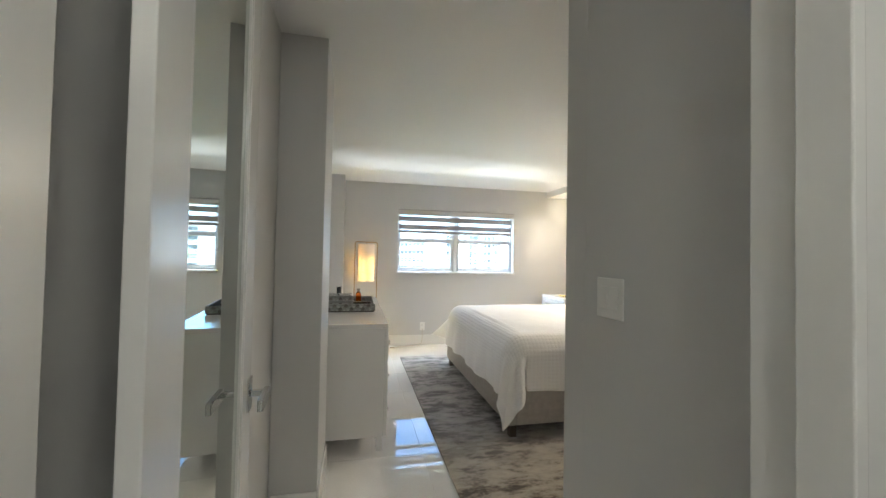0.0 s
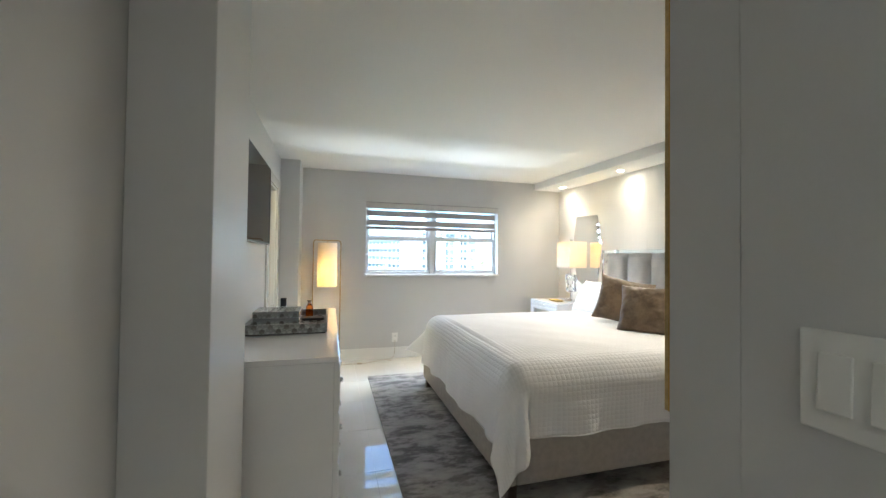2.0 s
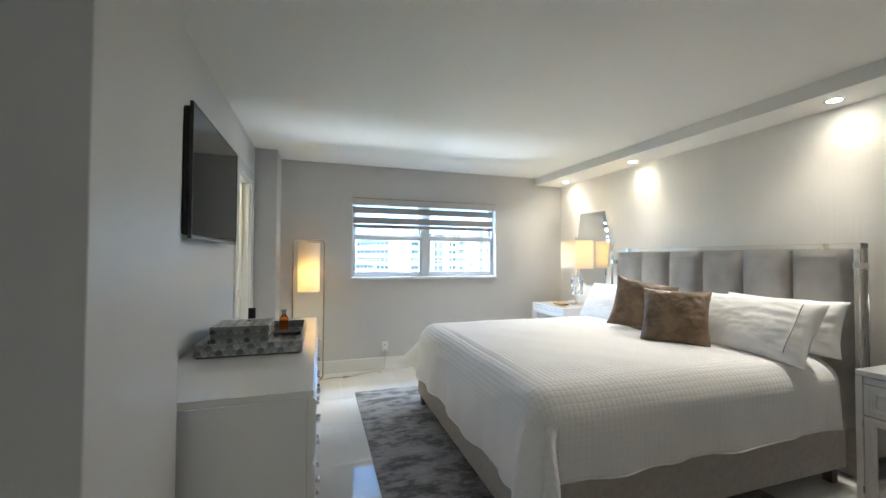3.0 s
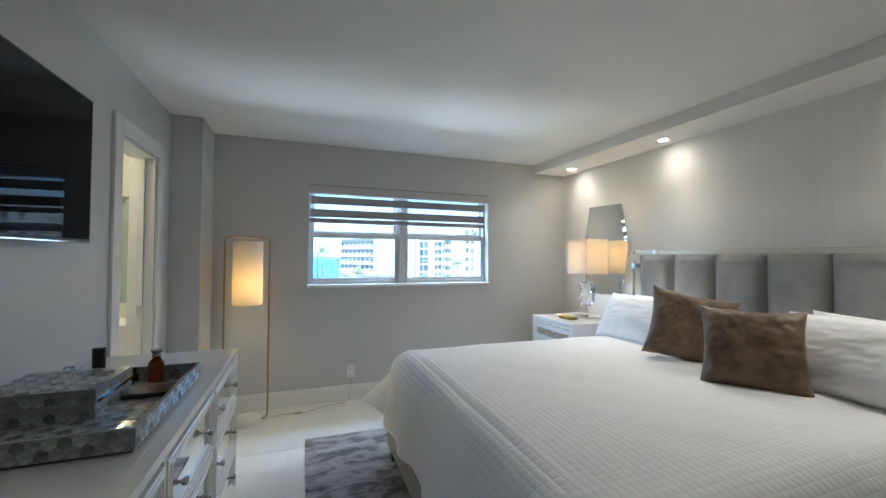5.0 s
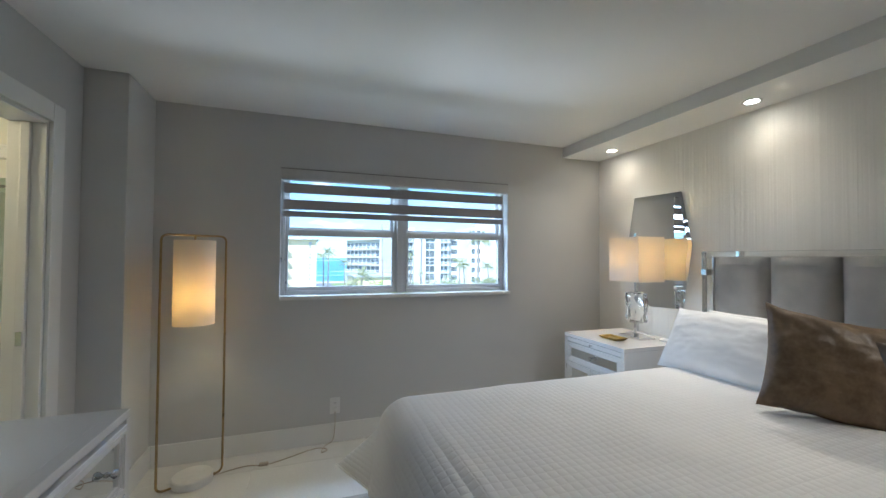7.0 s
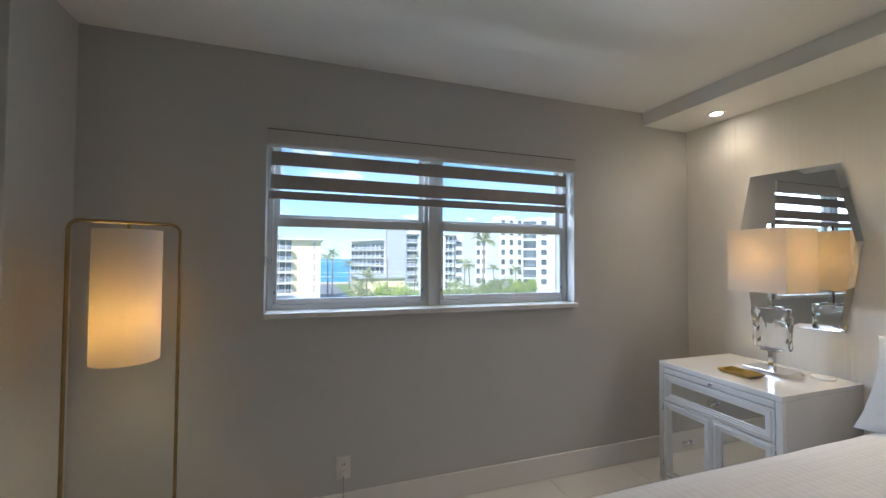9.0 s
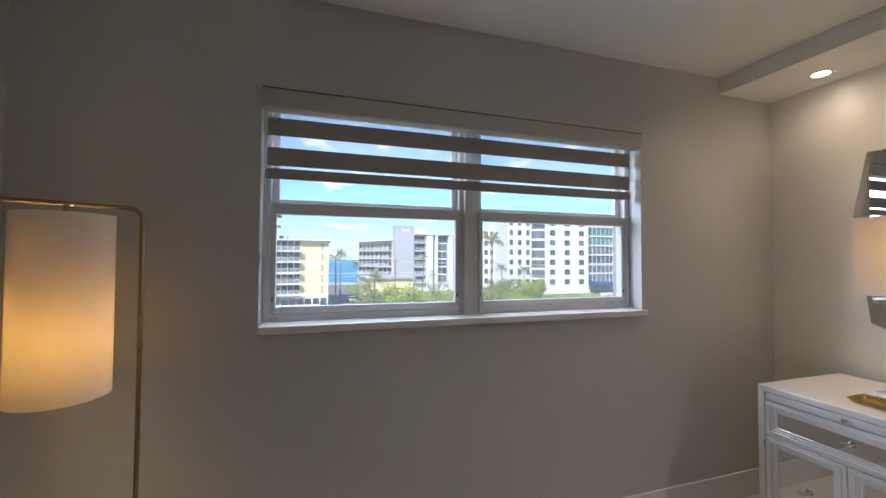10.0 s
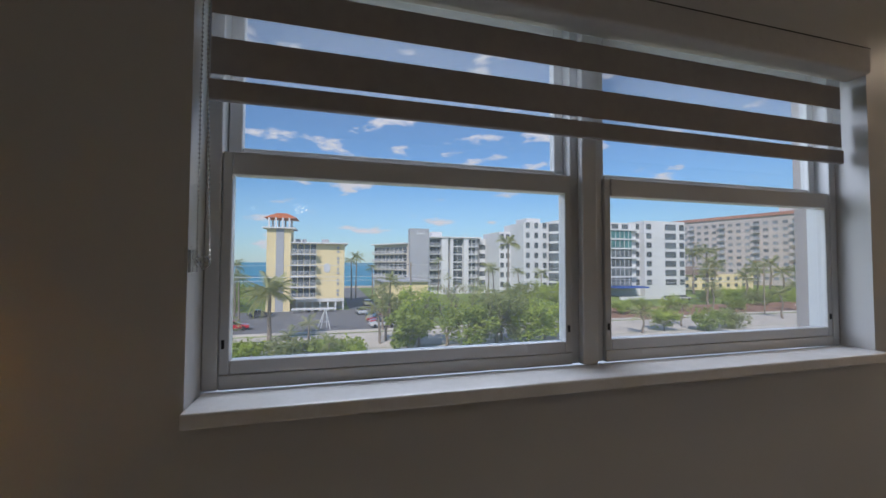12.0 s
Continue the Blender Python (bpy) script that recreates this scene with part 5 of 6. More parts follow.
# ---- outside: street, buildings and planting, seen from the fourth storey ----
GROUND = -9.6
GRASS = material("lawn", (0.14, 0.20, 0.04), 0.95, vary=0.35, scale=0.15, second=(0.26, 0.34, 0.08), bump_scale=3)
ASPHALT = material("asphalt", (0.17, 0.17, 0.175), 0.9, vary=0.15, scale=0.3, bump_scale=6)
CONCRETE = material("road_concrete", (0.55, 0.50, 0.43), 0.9, vary=0.1, scale=0.2, bump_scale=5)
PAVER = material("brick_pavers", (0.30, 0.17, 0.11), 0.9, vary=0.15, scale=0.5, bump_scale=9)
SAND = material("sand", (0.5, 0.42, 0.3), 0.95, vary=0.1, scale=0.1)
SEA = material("sea", (0.01, 0.20, 0.33), 0.4, vary=0.25, scale=0.01, second=(0.02, 0.28, 0.38), bump=0.4, bump_scale=0.4)
STUCCO_YELLOW = material("yellow_stucco", (0.76, 0.63, 0.36), 0.85, vary=0.05, scale=0.2, bump_scale=3)
STUCCO_WHITE = material("white_stucco", (0.66, 0.66, 0.66), 0.8, vary=0.05, scale=0.15, bump_scale=3)
STUCCO_GREY = material("grey_stucco", (0.38, 0.39, 0.41), 0.85, vary=0.05, scale=0.2, bump_scale=3)
STUCCO_PINK = material("pinkish_stucco", (0.56, 0.49, 0.45), 0.85, vary=0.06, scale=0.1, bump_scale=3)
STUCCO_BEIGE = material("beige_stucco", (0.58, 0.53, 0.46), 0.85, vary=0.06, scale=0.1, bump_scale=3)
ROOF_RED = material("terracotta_tiles", (0.48, 0.14, 0.05), 0.8, vary=0.2, scale=3)
ROOF_ROSE = material("muted_roof_edge", (0.50, 0.25, 0.19), 0.85, vary=0.1, scale=0.4)
ROOF_BROWN = material("brown_roof_tiles", (0.22, 0.16, 0.12), 0.85, vary=0.2, scale=2)
TINTED = material("tinted_window", (0.09, 0.105, 0.115), 0.12, vary=0.3, scale=0.4, vary_rough=0.05, island=0.4)
# far block's windows: distance haze is put into the colour
HAZED_WINDOW = material("hazed_window", (0.24, 0.25, 0.26), 0.2, vary=0.25, scale=0.4, island=0.45)
TEAL = material("teal_glazing", (0.07, 0.20, 0.20), 0.12, vary=0.2, scale=0.4)
RAILING = material("white_railing", (0.60, 0.61, 0.62), 0.5, vary=0.05, scale=2)
BLUE_CANVAS = material("blue_awning", (0.03, 0.09, 0.34), 0.8)
BARK = material("palm_bark", (0.24, 0.20, 0.16), 0.9, vary=0.25, scale=6)


def leaf_material(name, color, second, scale, through_light=0.4):
    """Leaves that shine and let some sunlight through."""
    m = material(name, color, 0.5, vary=0.35, scale=scale, second=second)
    n, l = m.node_tree.nodes, m.node_tree.links
    b = n["Principled BSDF"]
    tr, mx = n.new("ShaderNodeBsdfTranslucent"), n.new("ShaderNodeMixShader")
    mx.inputs[0].default_value = through_light
    l.new(b.inputs["Base Color"].links[0].from_socket, tr.inputs["Color"])
    l.new(b.outputs[0], mx.inputs[1])
    l.new(tr.outputs[0], mx.inputs[2])
    l.new(mx.outputs[0], n["Material Output"].inputs["Surface"])
    return m


LEAF_TINTS = [leaf_material("broad_leaves", (0.19, 0.28, 0.04), (0.42, 0.50, 0.12), 1.2), leaf_material("dull_leaves", (0.17, 0.22, 0.06), (0.36, 0.39, 0.15), 1.2), leaf_material("fresh_leaves", (0.24, 0.35, 0.04), (0.48, 0.57, 0.11), 1.2)]
FROND = leaf_material("palm_frond", (0.24, 0.29, 0.09), (0.48, 0.49, 0.22), 2.0)
TWIGS = material("bare_twigs", (0.25, 0.21, 0.16), 0.9, vary=0.2, scale=5)
TYRE = material("tyre_rubber", (0.02, 0.02, 0.02), 0.8)
CAR_GLASS = material("car_glass", (0.02, 0.025, 0.03), 0.08)

indoors = set(scene.collection.all_objects)
structure("ground", boxed((-900, 1200, OUT + 2.0, 172, GROUND - 0.5, GROUND)), GRASS, "green ground round the buildings", "ground")
structure("ground_beach", boxed((-1200, 1500, 172.01, 186, GROUND - 0.5, GROUND - 0.02)), SAND, "pale sand beach", "beach")
structure("water", boxed((-4500, 4500, 186.01, 4800, GROUND - 0.8, GROUND - 0.25)), SEA, "blue-green sea to the horizon", "sea")
structure("road", boxed((-300, 400, 55, 66, GROUND + 0.002, GROUND + 0.03)), CONCRETE, "pale concrete road", "road")
structure("pavement", boxed((-300, 400, 66.8, 68.5, GROUND + 0.002, GROUND + 0.14), (-300, 400, 51.5, 54.2, GROUND + 0.002, GROUND + 0.14)), STUCCO_BEIGE, "pale pavement along the road", "pavement")
structure("road_parking", boxed((-30, 12.5, 69, 96, GROUND + 0.004, GROUND + 0.025), (5.5, 12.5, 96.02, 171, GROUND + 0.004, GROUND + 0.025)), ASPHALT, "dark asphalt parking lot and lane", "parking lot")
structure("road_drive", boxed((48, 130, 69, 84, GROUND + 0.004, GROUND + 0.03), (60, 70, 66.1, 68.98, GROUND + 0.004, GROUND + 0.15)), PAVER, "reddish brick-paved drive", "drive")


def parking_lines():
    bm = bmesh.new()
    for k in range(9):
        box(bm, -6.5 + 0.0, -1.0, 72 + 2.6 * k, 72.12 + 2.6 * k, GROUND + 0.026, GROUND + 0.034)
        box(bm, 8.2, 12.4, 72 + 2.6 * k, 72.12 + 2.6 * k, GROUND + 0.026, GROUND + 0.034)
    structure("trim_parking_lines", bm, RAILING, "white painted parking lines", "road marking")


parking_lines()


def pane_mesh(parent, w, h, mat=None, deep=0.12):
    """One window: a glass pane in a thin frame, standing in the plane x-z, its back at y = 0."""
    o = part("window", boxed((-w / 2, w / 2, -deep, 0.0, -h / 2, h / 2)), mat or TINTED, parent)
    return o


def window_grid(parent, cols, rows, w, h, y, mat=None, turn=0.0):
    first = pane_mesh(parent, w, h, mat)
    n = 0
    for x in cols:
        for z in rows:
            m = Matrix.Translation((x, y, z)) @ pose(0, 0, 0, 0, 0, turn)
            if n == 0:
                first.matrix_basis = m
            else:
                twin(first, m)
            n += 1


def balcony(parent, x0, x1, z, y, depth=1.5, mat=None):
    b = part("balcony", boxed((x0, x1, y - depth, y - 0.01, z - 0.22, z)), mat or STUCCO_WHITE, parent)
    bm = boxed((x0 + 0.02, x1 - 0.02, y - depth + 0.02, y - depth + 0.08, z + 0.92, z + 1.0), (x0 + 0.02, x0 + 0.08, y - depth + 0.09, y - 0.02, z + 0.92, z + 1.0), (x1 - 0.08, x1 - 0.02, y - depth + 0.09, y - 0.02, z + 0.92, z + 1.0))
    n = int((x1 - x0) / 0.16)
    for k in range(n):
        x = x0 + 0.05 + k * (x1 - x0 - 0.1) / max(1, n - 1)
        box(bm, x - 0.02, x + 0.02, y - depth + 0.03, y - depth + 0.07, z, z + 0.92)
    part("railing", bm, RAILING, b)
    return b


def yellow_building():
    Y, top = 96.0, 15.3
    b = thing("apartment_building", Matrix.Translation((0, Y, GROUND)), "yellow stucco apartment block with balconies and a tiled tower", "building")
    part("wall", boxed((-7.29, 4.2, 0, 16, 2.4, top - 0.3)), STUCCO_YELLOW, b)
    part("roof", boxed((-7.28, 4.9, -1.2, 16.5, top - 0.29, top)), STUCCO_WHITE, b)
    part("tower", boxed((-12.2, -7.3, -0.4, 6, 0, 18.2)), STUCCO_YELLOW, b)
    part("tower_stripe", boxed((-10.3, -8.7, -0.5, -0.401, 0, 18.1)), STUCCO_GREY, b, "grey vertical stripe")
    part("tower_slab", boxed((-13.0, -6.4, -1.2, 6.8, 18.21, 18.5)), STUCCO_WHITE, b)
    col = part("tower_column", boxed((-0.18, 0.18, -0.18, 0.18, 18.51, 20.6)), STUCCO_WHITE, b)
    spots = [(-11.8 + 1.37 * k, y) for k in range(4) for y in (-0.1, 5.4)]
    col.matrix_basis = Matrix.Translation((*spots[0], 0))
    for s in spots[1:]:
        twin(col, Matrix.Translation((*s, 0)))
    bm = bmesh.new()
    base = [bm.verts.new((x, y, 20.62)) for x, y in ((-12.9, -0.1), (-6.1, -0.1), (-6.1, 6.7), (-12.9, 6.7))]
    tip = [bm.verts.new((x, y, 21.9)) for x, y in ((-10.6, 2.4), (-8.4, 2.4), (-8.4, 4.2), (-10.6, 4.2))]
    bm.faces.new(base[::-1]), bm.faces.new(tip)
    for k in range(4):
        bm.faces.new((base[k], base[(k + 1) % 4], tip[(k + 1) % 4], tip[k]))
    part("tower_roof", bm, ROOF_RED, b, "orange clay tile roof")
    floors = [3.0 + 2.42 * k for k in range(5)]
    for z in floors:
        balcony(b, -7.25, -1.8, z, 0.0, 1.6)
    window_grid(b, [-6.5, -5.2, -3.9, -2.6], [z + 1.15 for z in floors], 1.1, 2.0, 0.02)
    vent = part("round_vent", boxed((-0.28, 0.28, -0.06, 0, -0.28, 0.28), bevel=0.12), STUCCO_GREY, b)
    n = 0
    for z in floors:
        for dz in (0.6, 1.45):
            m = Matrix.Translation((2.8, -0.002, z + dz))
            if n == 0:
                vent.matrix_basis = m
            else:
                twin(vent, m)
            n += 1
    part("crest", prism(rounded_rect(-0.7, 0.7, -1.0, 1.0, 0.6), 0, 0.1), RAILING, b, "pale wall emblem", at=Matrix.Translation((0.4, -0.001, 9.6)) @ pose(0, 0, 0, 90, 0, 0))
    part("ground_floor", boxed((-7.2, 4.1, 3.0, 16, 0, 2.39)), STUCCO_BEIGE, b)
    for k in range(7):
        x = -5.9 + 1.65 * k
        part("arcade_column", boxed((x - 0.16, x + 0.16, 0.0, 0.32, 0, 2.39)), STUCCO_WHITE, b)
    part("arcade_beam", boxed((-6.1, 4.2, -0.05, -0.002, 2.0, 2.7)), STUCCO_WHITE, b)
    for x, w in ((-6.6, 1.0), (-5.1, 0.8), (-0.9, 1.6)):
        part("roof_unit", boxed((x, x + w, 3, 4.2, top + 0.001, top + 0.9), bevel=0.05), STUCCO_GREY, b)


def grey_building():
    Y = 133.0
    b = thing("condominium", Matrix.Translation((0, Y, GROUND)), "grey and white six-storey condominium with pilasters and balconies", "building")
    top = 19.4
    part("slab_wall", boxed((26.9, 33.5, -0.6, 3, 0, 22.4)), STUCCO_GREY, b, "blank grey end wall")
    part("wall", boxed((33.51, 51.5, 0.5, 18, 0, top)), STUCCO_WHITE, b)
    part("roof", boxed((33.51, 52.4, -1.6, 18.5, top + 0.001, top + 0.45)), STUCCO_WHITE, b)
    for x0, x1 in ((37.8, 40.1), (41.0, 42.0), (45.9, 47.6)):
        part("pilaster", boxed((x0, x1, -1.2, 0.49, 0, top)), STUCCO_WHITE, b)
    floors = [2.9 + 2.75 * k for k in range(6)]
    window_grid(b, [43.0, 44.9], [z + 1.3 for z in floors], 1.7, 2.3, 0.5)
    window_grid(b, [34.6, 35.8, 37.0, 48.5, 50.2], [z + 1.2 for z in floors], 1.1, 2.2, 0.5)
    for z in floors:
        balcony(b, 33.6, 37.7, z, 0.5, 1.3)
        balcony(b, 47.7, 51.6, z, 0.5, 1.6)
    part("roof_block", boxed((36, 40, 6, 12, top + 0.5, top + 2.6)), STUCCO_WHITE, b)
    part("emblem", boxed((29.2, 29.5, -0.7, -0.61, 20.2, 21.4), (31.6, 31.9, -0.7, -0.61, 20.2, 21.4), (29.9, 31.2, -0.7, -0.61, 20.6, 21.0)), STUCCO_WHITE, b, "plain wall sign")
    w = thing("condominium_wing", Matrix.Translation((26.5, Y + 1.0, GROUND)) @ pose(0, 0, 0, 0, 0, -62), "beige balcony wing of the condominium", "building")
    part("wall", boxed((-20, -0.2, 0, 12, 0, 17.2)), STUCCO_BEIGE, w)
    part("roof", boxed((-20.4, -0.1, -1.5, 12.4, 17.21, 17.6)), STUCCO_WHITE, w)
    for z in floors[:5]:
        for k in range(4):
            balcony(w, -19.8 + 4.9 * k, -15.4 + 4.9 * k, z, 0.0, 1.3, STUCCO_BEIGE)
    window_grid(w, [-18.8 + 2.45 * k for k in range(8)], [z + 1.25 for z in floors[:5]], 1.9, 2.0, 0.0)
    lo = thing("low_pavilion", Matrix.Translation((19, 112, GROUND)), "low yellow pavilion with a flat grey roof", "building")
    part("wall", boxed((-3.5, 9, 0, 24, 0, 5.4)), STUCCO_YELLOW, lo)
    part("roof", boxed((-4.3, 9.8, -0.8, 24.8, 5.41, 5.8)), STUCCO_GREY, lo)


def white_building():
    Y = 108.0
    b = thing("white_condominium", Matrix.Translation((0, Y, GROUND)), "white stepped condominium with square windows and a glazed bay", "building")
    tops = [(52.6, 54.8, 19.5, 26), (54.81, 58.9, 21.2, 14), (58.91, 70.8, 23.6, 5), (70.81, 87.5, 24.6, 2)]
    for x0, x1, h, back in tops:
        part("wall", boxed((x0, x1, back, back + 14, 0, h)), STUCCO_WHITE, b)
        floors = [2.6 + 3.15 * k for k in range(int((h - 1.5) / 3.15))]
        n = 3 if x1 > 80 else max(2, int((x1 - x0) / 2.6))
        window_grid(b, [x0 + (k + 0.5) * (x1 - x0) / n for k in range(n)], [z + 1.2 for z in floors], 2.0 if n == 3 else 1.25, 1.75, back + 0.02)
    part("roof_block", boxed((61, 66, 7, 14, 23.61, 25.2)), STUCCO_WHITE, b)
    # curved dark balconies at the step
    for k in range(7):
        part("corner_glazing", prism([(70.2 + 2.6 * math.cos(radians(a)), 4.6 + 2.6 * math.sin(radians(a))) for a in range(180, 361, 20)], 2.2 + 3.1 * k, 4.6 + 3.1 * k), TINTED, b)
        part("corner_slab", prism([(70.2 + 2.8 * math.cos(radians(a)), 4.6 + 2.8 * math.sin(radians(a))) for a in range(180, 361, 20)], 4.61 + 3.1 * k, 5.28 + 3.1 * k), STUCCO_WHITE, b)
    # glazed bay with terraces and canopy
    part("bay_wall", boxed((87.51, 101.5, 3, 16, 0, 24.4)), STUCCO_WHITE, b)
    for k in range(6):
        z = 3.6 + 3.1 * k
        part("bay_glazing", boxed((88.3, 97.2, 1.9, 2.99, z, z + 2.6)), TEAL if k > 3 else TINTED, b)
        part("bay_slab", boxed((88.0, 99.8, 1.5, 2.98, z + 2.61, z + 3.08)), STUCCO_WHITE, b)
        for q in range(5):
            part("bay_mullion", boxed((88.9 + 1.75 * q, 89.05 + 1.75 * q, 1.8, 1.89, z, z + 2.6)), RAILING, b)
    window_grid(b, [100.6], [4.6 + 3.1 * k for k in range(7)], 1.3, 2.0, 3.0)
    window_grid(b, [91.5, 95.5], [22.9], 2.6, 2.0, 3.0)
    part("corner_tower", boxed((101.6, 118.8, 1.0, 16, 0, 25.2)), STUCCO_WHITE, b)
    window_grid(b, [112.5], [4.6 + 3.1 * k for k in range(7)], 4.6, 2.0, 1.0)
    window_grid(b, [117.4], [4.6 + 3.1 * k for k in range(7)], 1.9, 2.0, 1.0)
    window_grid(b, [103.4], [4.6 + 3.1 * k for k in range(7)], 2.0, 1.8, 1.0)
    part("canopy", boxed((87.5, 99, -3.5, 2.9, 3.0, 3.45)), BLUE_CANVAS, b, "blue entrance canopy")
    part("planter", boxed((84, 104, -8, -7.4, 0, 0.9)), STUCCO_WHITE, b)


def pink_building():
    b = thing("apartment_tower", Matrix.Translation((203, 190, GROUND)) @ pose(0, 0, 0, 0, 0, -79), "long pinkish apartment block with a red roof edge", "building")
    part("wall", boxed((-2, 78, 0, 18, 0, 35)), STUCCO_PINK, b)
    part("roof", boxed((-2.6, 78.6, -0.6, 18.6, 35.01, 36.6)), ROOF_ROSE, b, "reddish roof edge")
    rows = [3.6 + 3.5 * k for k in range(9)]
    window_grid(b, [2.0 + 4.0 * k for k in range(19) if k % 4 != 2], rows, 2.1, 1.6, 0.0, HAZED_WINDOW)
    for k in range(19):
        if k % 4 == 2:
            for z in rows:
                balcony(b, 0.2 + 4.0 * k, 3.8 + 4.0 * k, z - 1.2, 0.0, 1.2, STUCCO_PINK)
            window_grid(b, [2.0 + 4.0 * k], rows, 2.6, 2.2, 0.0, HAZED_WINDOW)
    part("penthouse", boxed((50, 66, 4, 14, 36.61, 40.5)), STUCCO_WHITE, b)


def house():
    b = thing("house", Matrix.Translation((138, 128, GROUND)), "low yellow house with a brown hipped roof", "house")
    part("wall", boxed((0, 40, 0, 14, 0, 6.2)), STUCCO_YELLOW, b)
    bm = bmesh.new()
    base = [bm.verts.new(p) for p in ((-0.8, -0.8, 6.21), (20, -0.8, 6.21), (20, 14.8, 6.21), (-0.8, 14.8, 6.21))]
    tip = [bm.verts.new(p) for p in ((7, 7, 9.6), (13, 7, 9.6))]
    bm.faces.new(base[::-1])
    bm.faces.new((base[0], base[1], tip[1], tip[0])), bm.faces.new((base[2], base[3], tip[0], tip[1]))
    bm.faces.new((base[1], base[2], tip[1])), bm.faces.new((base[3], base[0], tip[0]))
    part("roof", bm, ROOF_BROWN, b, "brown tiled roof")
    window_grid(b, [3 + 4.5 * k for k in range(8)], [1.8, 4.6], 1.6, 1.5, 0.0)


yellow_building()
grey_building()
white_building()
pink_building()
house()


# ---- planting ----
def frond_mesh(length=2.6, droop=0.9, leaflet=0.55):
    bm = bmesh.new()
    n = 14
    pts = []
    for k in range(n + 1):
        s = k / n
        pts.append(Vector((length * (s - 0.18 * s * s), 0, 0.55 * length * 0.6 * s - droop * length * 0.62 * s * s)))
    for k in range(n):
        a, b = pts[k], pts[k + 1]
        w = 0.03 * (1 - k / n) + 0.006
        q = [bm.verts.new(p) for p in (a + Vector((0, -w, 0)), b + Vector((0, -w, 0)), b + Vector((0, w, 0)), a + Vector((0, w, 0)))]
        bm.faces.new(q)
        if k < 2:
            continue
        ll = leaflet * math.sin(math.pi * min(1, 0.18 + 0.8 * k / n)) + 0.1
        for sgn in (-1, 1):
            for j in range(2):
                p = a.lerp(b, j * 0.5)
                d = Vector((0.45 + 0.2 * random.random(), sgn * 0.85, -0.35 - 0.35 * random.random())).normalized() * ll
                e = Vector((0.05, 0, 0.01))
                bm.faces.new([bm.verts.new(v) for v in (p, p + e, p + d + e * 0.2, p + d)])
    me = bpy.data.meshes.new("frond")
    bm.to_mesh(me)
    bm.free()
    me.materials.append(FROND)
    return me


FROND_MESHES = [frond_mesh(2.6, 0.9), frond_mesh(2.4, 1.2), frond_mesh(2.7, 0.6)]


def palm(x, y, height, size=1.0, count=22, label="tall slender palm tree beside the road", lean=0.0, seed=0):
    rng = random.Random(seed)
    t = thing("palm_tree", Matrix.Translation((x, y, GROUND)), label, "palm tree", "palm trees outside")
    r = 0.16 * max(0.7, size)
    pts = [(lean * (k / 8) ** 2, 0.2 * math.sin(k), height * k / 8) for k in range(9)]
    bm = tube(pts, r, sides=9)
    for v in bm.verts:
        f = 1.25 - 0.55 * v.co.z / height
        c = Vector((lean * (v.co.z / height) ** 2, 0, 0))
        v.co.x, v.co.y = c.x + (v.co.x - c.x) * f, v.co.y * f
    part("trunk", bm, BARK, t, smooth=True)
    top = Vector(pts[-1])
    for k in range(count):
        o = bpy.data.objects.new("frond", FROND_MESHES[k % 3])
        scene.collection.objects.link(o)
        o.parent = t
        o.matrix_basis = Matrix.Translation(top) @ pose(0, 0, 0, rng.uniform(-12, 12), rng.uniform(-58, 34), 137.5 * k + rng.uniform(-10, 10)) @ Matrix.Scale(size * rng.uniform(0.85, 1.1), 4)


